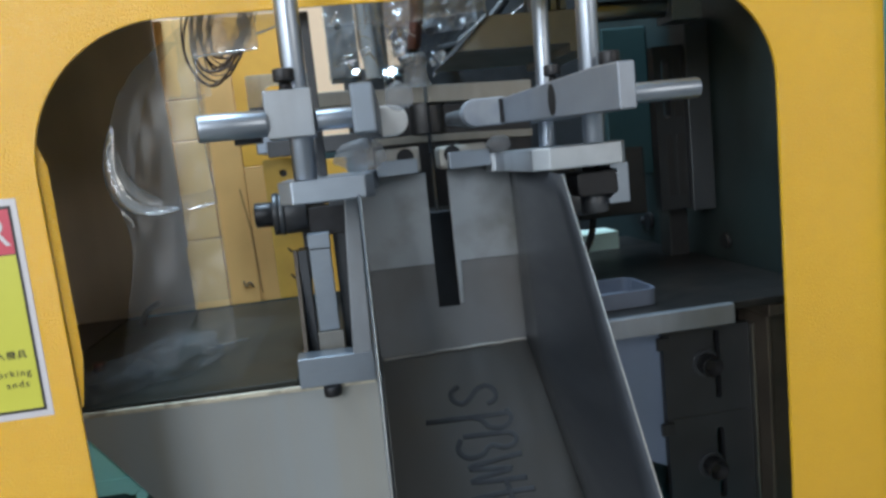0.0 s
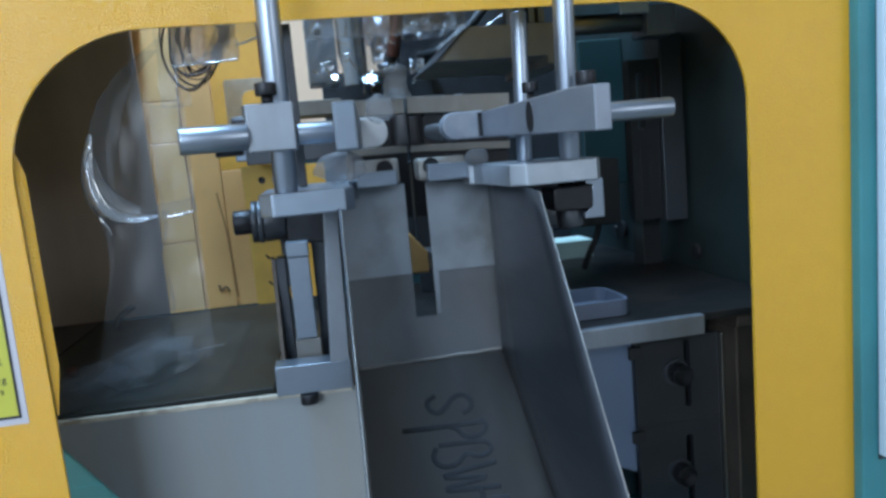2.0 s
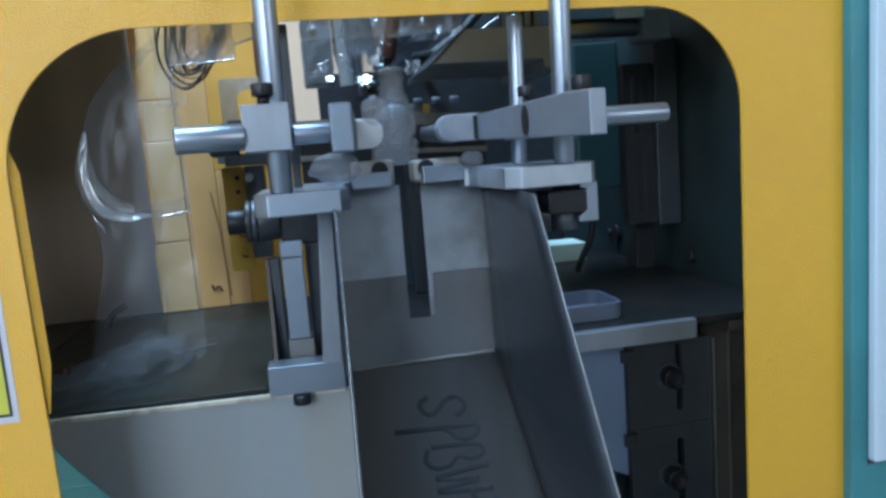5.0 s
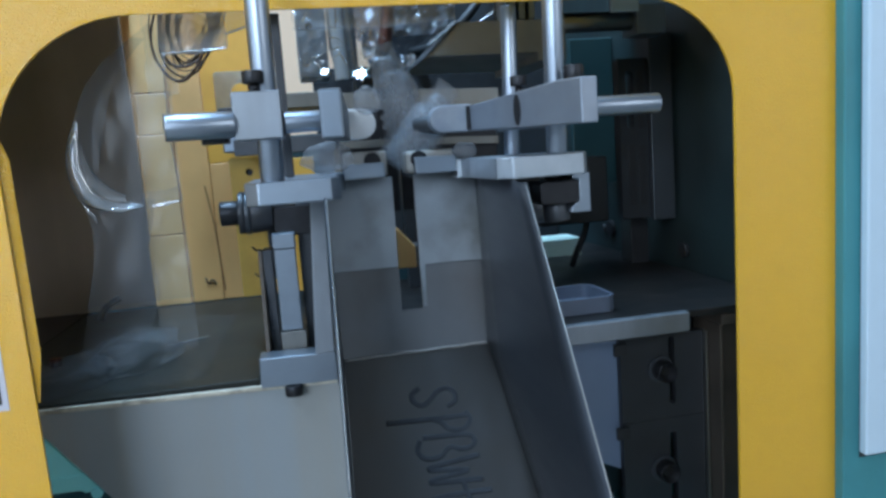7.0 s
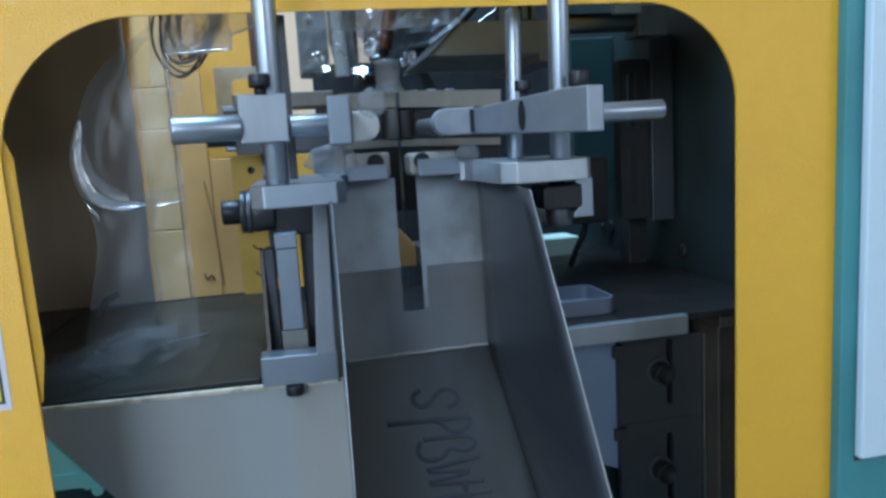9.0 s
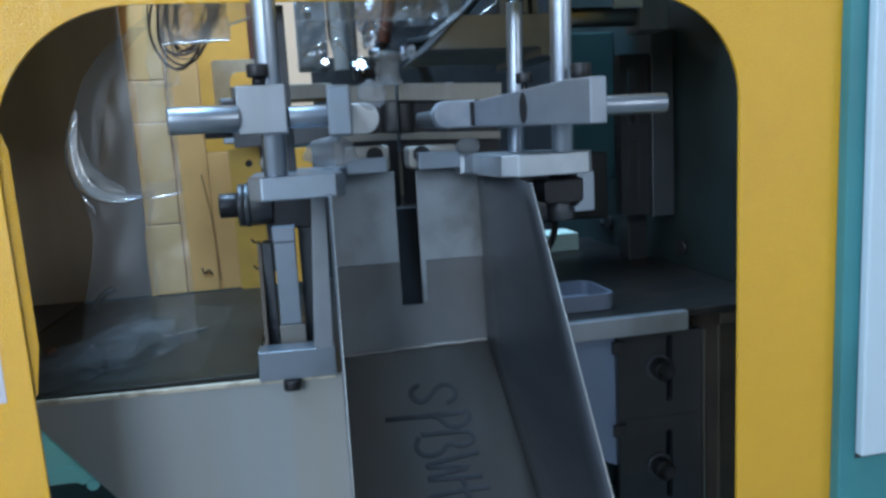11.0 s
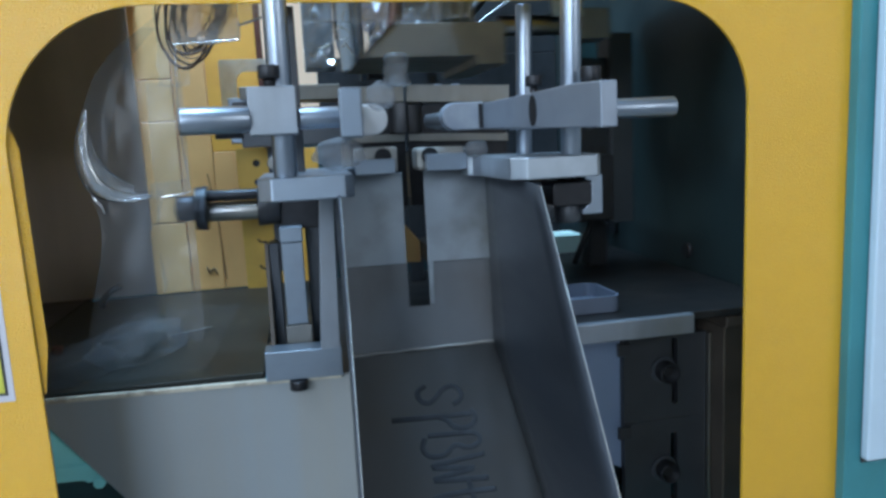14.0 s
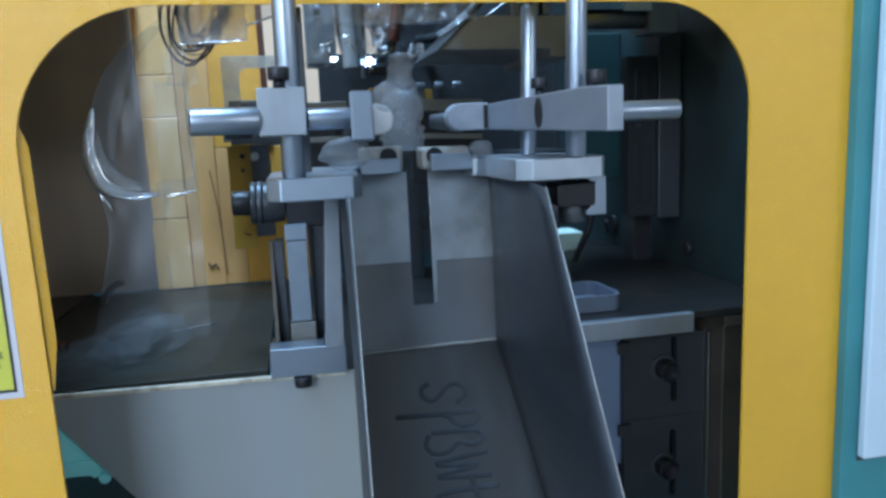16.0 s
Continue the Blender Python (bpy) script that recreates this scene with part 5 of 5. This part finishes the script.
part("lower_fall", fall(1.052, 1.1800, lambda z, x0: min(-0.094, x0 + 0.046 + 0.006 * math.sin(70 * z)), 5.3, 0.003, 0.0775), HAZE, curtain, "lower fall of the film with a painted bluish sheen")


def tapered_pipe(points, radii, seg=14):
    """A smooth tube through the points that swells and thins by the radii."""
    dense, n = [], len(points) - 1
    for i in range(n):
        p = [Vector(points[max(0, min(n, i + k))]) for k in (-1, 0, 1, 2)]
        for q in range(6):
            t = q / 6
            dense.append((0.5 * (2 * p[1] + (p[2] - p[0]) * t + (2 * p[0] - 5 * p[1] + 4 * p[2] - p[3]) * t * t + (3 * p[1] - p[0] - 3 * p[2] + p[3]) * t ** 3), radii[i] + (radii[i + 1] - radii[i]) * t))
    bm = bmesh.new()
    rings = []
    for i, (c, rad) in enumerate(dense):
        along = (dense[min(i + 1, len(dense) - 1)][0] - dense[max(i - 1, 0)][0]).normalized()
        side = along.cross(Vector((0, 1, 0))).normalized()
        deep = along.cross(side).normalized()
        rings.append([bm.verts.new(c + rad * (side * math.cos(2 * math.pi * k / seg) + deep * 0.32 * math.sin(2 * math.pi * k / seg))) for k in range(seg)])
    for lo, hi in zip(rings, rings[1:]):
        for k in range(seg):
            bm.faces.new((lo[k], lo[(k + 1) % seg], hi[(k + 1) % seg], hi[k])).smooth = True
    return bm


# thin white tubes scattered over the wrap as streaks of glare
glare = random.Random(11)
for k in range(26):
    x, turn, length = glare.uniform(0.015, 0.190), glare.uniform(-1.2, 1.2), glare.uniform(0.010, 0.026)
    z = max(1.316, 1.312 + (x - 0.145) * 0.64) + glare.uniform(0.0, 0.060)
    y, bend, thick = glare.uniform(0.470, 0.482), glare.uniform(-0.006, 0.006), glare.uniform(0.0004, 0.0011)
    line = [(x + length * q * math.cos(turn) + bend * math.sin(math.pi * q) * math.sin(turn), y, z + length * q * math.sin(turn) + bend * math.sin(math.pi * q) * math.cos(turn)) for q in (0.0, 0.25, 0.5, 0.75, 1.0)]
    part("crease", tapered_pipe(line, [0.0001, thick, 1.3 * thick, 0.7 * thick, 0.0001], 8), WHITE_GLINT, wrap)
# milk-white tubes put the curl's reflected highlight and glow into their colour
RIM_FILM = clear_film("shining_film_rim", (0.94, 0.96, 0.98), 0.16, 0.18, 0.03, 40, 12.0, 1.45)
part("rim", tapered_pipe([(-0.1590, 0.076, 1.2420), (-0.1618, 0.075, 1.2300), (-0.1640, 0.074, 1.2160), (-0.1635, 0.074, 1.2020), (-0.1590, 0.074, 1.1880), (-0.1500, 0.075, 1.1800), (-0.1360, 0.077, 1.1760), (-0.1180, 0.079, 1.1755)], [0.0008, 0.0034, 0.0046, 0.0056, 0.0062, 0.0052, 0.0032, 0.0008]), RIM_FILM, curtain, "tube along the rolled rim carrying its highlight")
part("inner_roll", tapered_pipe([(-0.1600, 0.0770, 1.2250), (-0.1600, 0.0770, 1.2080), (-0.1540, 0.0770, 1.1930), (-0.1440, 0.0775, 1.1850), (-0.1300, 0.0785, 1.1810)], [0.0020, 0.0058, 0.0080, 0.0070, 0.0020], 16), clear_film("milky_inner_glow", (0.94, 0.96, 0.98), 0.05, 0.30, 0.03, 40, 2.0, 1.4), curtain, "wide milky tube carrying the rim's soft glow")
# white tubes set where the window glints along the curl
part("crease", tapered_pipe([(-0.1580, 0.0715, 1.2355), (-0.1600, 0.0712, 1.2305), (-0.1628, 0.0712, 1.2265), (-0.1645, 0.0712, 1.2200), (-0.1648, 0.0715, 1.2100)], [0.0004, 0.0018, 0.0013, 0.0009, 0.0003], 10), WHITE_GLINT, curtain)
part("crease", tapered_pipe([(-0.1480, 0.0715, 1.1765), (-0.1400, 0.0720, 1.1742), (-0.1320, 0.0730, 1.1738), (-0.1240, 0.0740, 1.1748)], [0.0003, 0.0010, 0.0016, 0.0003], 10), WHITE_GLINT, curtain)
part("crease", tapered_pipe([(-0.1605, 0.0735, 1.1790), (-0.1575, 0.0732, 1.1740), (-0.1545, 0.0735, 1.1700), (-0.1535, 0.0740, 1.1640)], [0.0003, 0.0010, 0.0008, 0.0002], 10), WHITE_GLINT, curtain)
part("strip", crumpled((-0.1200, 0.076, 1.1740), (0.029, 0.0, 0.0025), (0.0, 0.004, 0.0110), 16, 6, 0.0015, 60, 9.2), HAZE, curtain)
part("strip_edge", tapered_pipe([(-0.1120, 0.0745, 1.1745), (-0.1040, 0.0745, 1.1752), (-0.0960, 0.0745, 1.1765), (-0.0912, 0.0745, 1.1775)], [0.0004, 0.0013, 0.0009, 0.0005], 10), WHITE_GLINT, curtain)
part("tan_fold", crumpled((-0.1190, 0.0790, 1.0600), (0.0270, 0.0, 0.0), (0.0020, 0.002, 0.2000), 14, 40, 0.0030, 40, 6.6, 0.0, False), HAZE, curtain)
part("fold_edge", pipe([(-0.0858, 0.0560, 1.3110), (-0.0880, 0.0560, 1.2850), (-0.0898, 0.0570, 1.2620)], 0.0005, 6), RIM, curtain)
part("fold_edge", pipe([(-0.0905, 0.0600, 1.2610), (-0.0915, 0.0620, 1.2200), (-0.0885, 0.0640, 1.1770)], 0.0004, 6), RIM, curtain)
part("fold", crumpled((-0.1030, 0.060, 1.256), (0.022, 0.0, 0.0), (0.002, 0.004, 0.060), 10, 20, 0.003, 50, 3.3), HAZE, curtain)
bag = thing("plastic_bag", (-0.16, 0.2, 1.0197), "hazy clear plastic bag crumpled on the deck", "plastic bag")
dull = clear_film("dull_hazy_film", (0.95, 0.95, 0.95), 0.006, 0.6, 0.2, 12, 0.05)
# greyer film: the light on the bag's left is put into its haze
greyed = clear_film("greyed_bag_film", (0.92, 0.92, 0.92), 0.022, 0.6, 0.1, 30, 0.04)
part("lump", lump((-0.2150, 0.165, 1.0260), (0.034, 0.052, 0.0120), 3.4, 0.35), greyed, bag, "greyed crumpled lump of film")
part("lump", lump((-0.1740, 0.230, 1.0265), (0.042, 0.075, 0.0130), 8.1, 0.28), greyed, bag, "greyed crumpled lump of film")
part("sheet", crumpled((-0.262, 0.112, 1.0215), (0.165, 0.010, 0.0), (0.010, 0.240, 0.006), 40, 50, 0.005, 20, 2.2, 0.008, False), dull, bag)
part("folded_edge", crumpled((-0.258, 0.135, 1.0220), (0.100, 0.120, 0.010), (0.010, -0.012, 0.008), 40, 8, 0.004, 35, 4.2, 0.004, False), dull, bag)
part("folded_edge", crumpled((-0.250, 0.240, 1.0220), (0.070, 0.130, 0.008), (0.012, -0.010, 0.007), 40, 8, 0.004, 35, 7.4, 0.004, False), dull, bag)
# bent black tube added in place of a faint dark spot
solo("deck_lever", pipe([(-0.262, 0.440, 1.0205), (-0.258, 0.442, 1.032), (-0.250, 0.446, 1.040), (-0.238, 0.450, 1.045)], 0.0042, 12), BLACK, (-0.262, 0.44, 1.0197), "dark bent tube standing in for a dark spot", "lever")
solo("deck_screw", rod((-0.2500, 0.232, 1.0197), (-0.2500, 0.232, 1.028), 0.0055, 0.0008), COPPER, (-0.25, 0.232, 1.0197), "rusty screw on the deck", "screw")

# ---- plastic: neck, flash and bottles ----
neck = solo("plastic_neck", revolve([(0.0070, 1.2538), (0.0085, 1.2570), (0.0080, 1.2640), (0.0100, 1.2690), (0.0108, 1.2760), (0.0095, 1.2800), (0.0040, 1.2805)], 32), NECK, (0.0, 0.0, 1.2538), "milky plastic neck hanging under the nozzle", "plastic neck")
neck.location = (0.0787, 0.108, 1.2538)
for label, c, s, seed in (
    ("milky lump of plastic flash on the clamp finger", (0.0545, 0.030, 1.2410), (0.0105, 0.008, 0.0105), 1.1),
    ("thin milky flash lying on the clamp arm", (0.0210, 0.020, 1.2015), (0.0190, 0.014, 0.0115), 2.7),
    ("milky lump of plastic flash on the clamp arm", (0.1290, 0.045, 1.1995), (0.0095, 0.008, 0.0065), 4.9),
):
    solo("plastic_flash", lump(c, s, seed, 0.20), MILKY_THIN, c, label, "plastic flash", "plastic flash")

BOTTLE = [(0.0110, -0.0335), (0.0140, -0.0325), (0.0148, -0.0290), (0.0150, -0.0100), (0.0146, 0.0060), (0.0150, 0.0100), (0.0135, 0.0160), (0.0100, 0.0200), (0.0072, 0.0220), (0.0072, 0.0240), (0.0084, 0.0250), (0.0084, 0.0265), (0.0070, 0.0275), (0.0068, 0.0320), (0.0060, 0.0335)]
ragged = random.Random(5)
rows = [(-0.0345 + 0.0042 * k, 0.0150 + 0.0045 * ragged.random() + (0.002 if k % 2 else 0.0)) for k in range(13)] + [(0.0200 + 0.0042 * k, 0.0135 - 0.0009 * k + 0.003 * ragged.random()) for k in range(7)]
outline = [(w, z) for z, w in rows] + [(-w + 0.002 * ragged.random(), z) for z, w in reversed(rows)]
first = solo("plastic_bottle", revolve(BOTTLE), MILKY, (0, 0, 0), "small milky plastic bottle with a thin ragged flash", "bottle", "moulded bottles")
part("flash", prism(outline, "y", -0.0005, 0.0005, 0), MILKY_THIN, first, "thin ragged fin of flash")
bottles = [first] + [copy_thing(first, pose(0, 0, 0)) for k in range(4)]

tail = solo("plastic_tail", prism(rounded([(-0.0105, -0.0200), (0.0105, -0.0200), (0.0090, 0.0200), (-0.0090, 0.0200)], 0.004, 4), "y", -0.0010, 0.0010, 0.0004), NECK, (0, 0, 0), "cut milky waste strip with a thin flat shape", "waste strip", "waste strips")
tails = [tail, copy_thing(tail, pose(0, 0, 0))]

# ---- what moves ----


def shifted(ob, rows):
    """Rows of seconds and an offset from the thing's place at rest."""
    o = ORIGIN[ob.name]
    walk(ob, [(t, pose(o.x + dx, o.y + dy, o.z + dz)) for t, dx, dy, dz in rows])


def motions():
    still = (0, 0, 0)
    nudge = [(0.0, 0), (2.9, 0), (3.0, 0.85), (3.1, 1.0), (3.2, 0.25), (3.3, 0), (13.9, 0), (14.0, 0.85), (14.1, 1.0), (14.2, 0.25), (14.3, 0), (16.0, 0)]
    shifted(mandrel, [(t, -0.050 * a, 0, 0) for t, a in nudge])
    shifted(beam, [(t, -0.095 * a, 0, -0.006 * a) for t, a in nudge])
    shifted(press, [(t, -0.074 * a, 0, 0) for t, a in nudge])
    # the mould opens, goes back for the next tube, and returns shut
    cycle = [(0.0, 0, 0), (3.75, 0, 0), (3.9, 0.25, 0), (4.0, 0.5, 0), (4.2, 1.0, 0), (4.45, 1.0, 0), (5.0, 0.95, 0.25), (5.3, 0.95, 0.26), (5.7, 0, 0.26), (6.4, 0, 0.26), (6.5, 0, 0.22), (6.6, 0, 0.10), (6.7, 0, 0), (14.75, 0, 0), (14.9, 0.3, 0), (15.0, 0.56, 0), (15.15, 1.0, 0), (15.4, 1.0, 0.02), (15.55, 0.96, 0.09), (15.75, 0.88, 0.18), (16.0, 0.82, 0.26)]
    shifted(mould_left, [(t, -0.042 * a, b, 0) for t, a, b in cycle])
    shifted(mould_right, [(t, 0.050 * a, b, 0) for t, a, b in cycle])
    aside = [(0.0, 0), (0.8, 0), (1.1, 1), (9.6, 1), (10.0, 0), (11.9, 0), (12.15, 1), (16.0, 1)]
    shifted(lever, [(t, 0.052 * a, 0, 0) for t, a in aside])
    shifted(hose, [(t, 0.060 * a, 0.05 * a, 0) for t, a in aside])
    # bottles of the first shot: they hang in the mould, then tip and slide down the chute to the floor
    a, b, c, d, e = bottles
    walk(a, [(0.0, pose(0.0850, 0.158, 1.232)), (6.5, pose(0.0850, 0.155, 1.232)), (6.6, pose(0.0927, 0.115, 1.2400, 0, -22, 0)), (6.7, pose(0.1034, 0.050, 1.1093, 20, -18, 0)), (6.8, pose(0.1060, 0.010, 0.990, 40, -10, 0)), (6.95, pose(0.1050, -0.090, 0.850, 50, 0, 0)), (7.3, pose(0.10, -0.30, 0.02, 85, 0, 20)), (16.0, pose(0.10, -0.30, 0.02, 85, 0, 20))])
    walk(b, [(0.0, pose(0.0870, 0.192, 1.232)), (6.6, pose(0.0870, 0.165, 1.232)), (6.7, pose(0.0880, 0.118, 1.2380)), (6.8, pose(0.0886, 0.120, 1.2400)), (6.9, pose(0.0946, 0.105, 1.2283, 0, 24, 0)), (7.0, pose(0.1010, 0.085, 1.2180, 0, 38, 0)), (7.1, pose(0.0987, 0.0276, 1.0370, 35, -12, 0)), (7.2, pose(0.0907, 0.0092, 1.0097, 38, -16, 0)), (7.3, pose(0.0850, -0.070, 0.890, 40, -8, 0)), (7.7, pose(0.02, -0.32, 0.02, 85, 0, -30)), (16.0, pose(0.02, -0.32, 0.02, 85, 0, -30))])
    walk(c, [(0.0, pose(0.0890, 0.224, 1.232)), (6.65, pose(0.0890, 0.222, 1.232)), (6.9, pose(0.0870, 0.135, 1.2480)), (7.0, pose(0.0887, 0.118, 1.2500, 0, -14, 0)), (7.1, pose(0.0880, 0.100, 1.2210, 0, -12, 0)), (7.2, pose(0.0880, 0.042, 1.1500, 15, -8, 0)), (7.3, pose(0.0837, 0.0234, 1.0308, 33, -6, 0)), (7.4, pose(0.0774, -0.0055, 0.9879, 36, -4, 0)), (7.5, pose(0.0740, -0.085, 0.870, 45, 0, 0)), (7.9, pose(0.15, -0.34, 0.02, 85, 0, 50)), (16.0, pose(0.15, -0.34, 0.02, 85, 0, 50))])
    # each waste strip hangs behind the mould's face and drops through the chute's slot after the cut
    for ob, t0 in zip(tails, (3.1, 14.1)):
        walk(ob, [(0.0, pose(0.0830, 0.285, 1.2000)), (t0 - 0.3, pose(0.0830, 0.285, 1.2000)), (t0, pose(0.0830, 0.270, 1.1850)), (t0 + 0.1, pose(0.0815, 0.100, 1.1300, 5)), (t0 + 0.2, pose(0.0815, 0.110, 1.0200, 8)), (t0 + 0.4, pose(0.0815, 0.120, 0.9000, 10)), (16.0, pose(0.0815, 0.120, 0.9000, 10))])
    # the second shot comes down from the die behind, rides forward in the shut mould and stays when it opens
    for ob, y, x in ((d, 0.158, 0.0850), (e, 0.192, 0.0870)):
        walk(ob, [(0.0, pose(x, y + 0.26, 1.450)), (4.8, pose(x, y + 0.26, 1.450)), (5.3, pose(x, y + 0.26, 1.232)), (6.4, pose(x, y + 0.26, 1.232)), (6.5, pose(x, y + 0.22, 1.232)), (6.6, pose(x, y + 0.10, 1.232)), (6.7, pose(x, y, 1.232)), (16.0, pose(x, y, 1.232))])


motions()
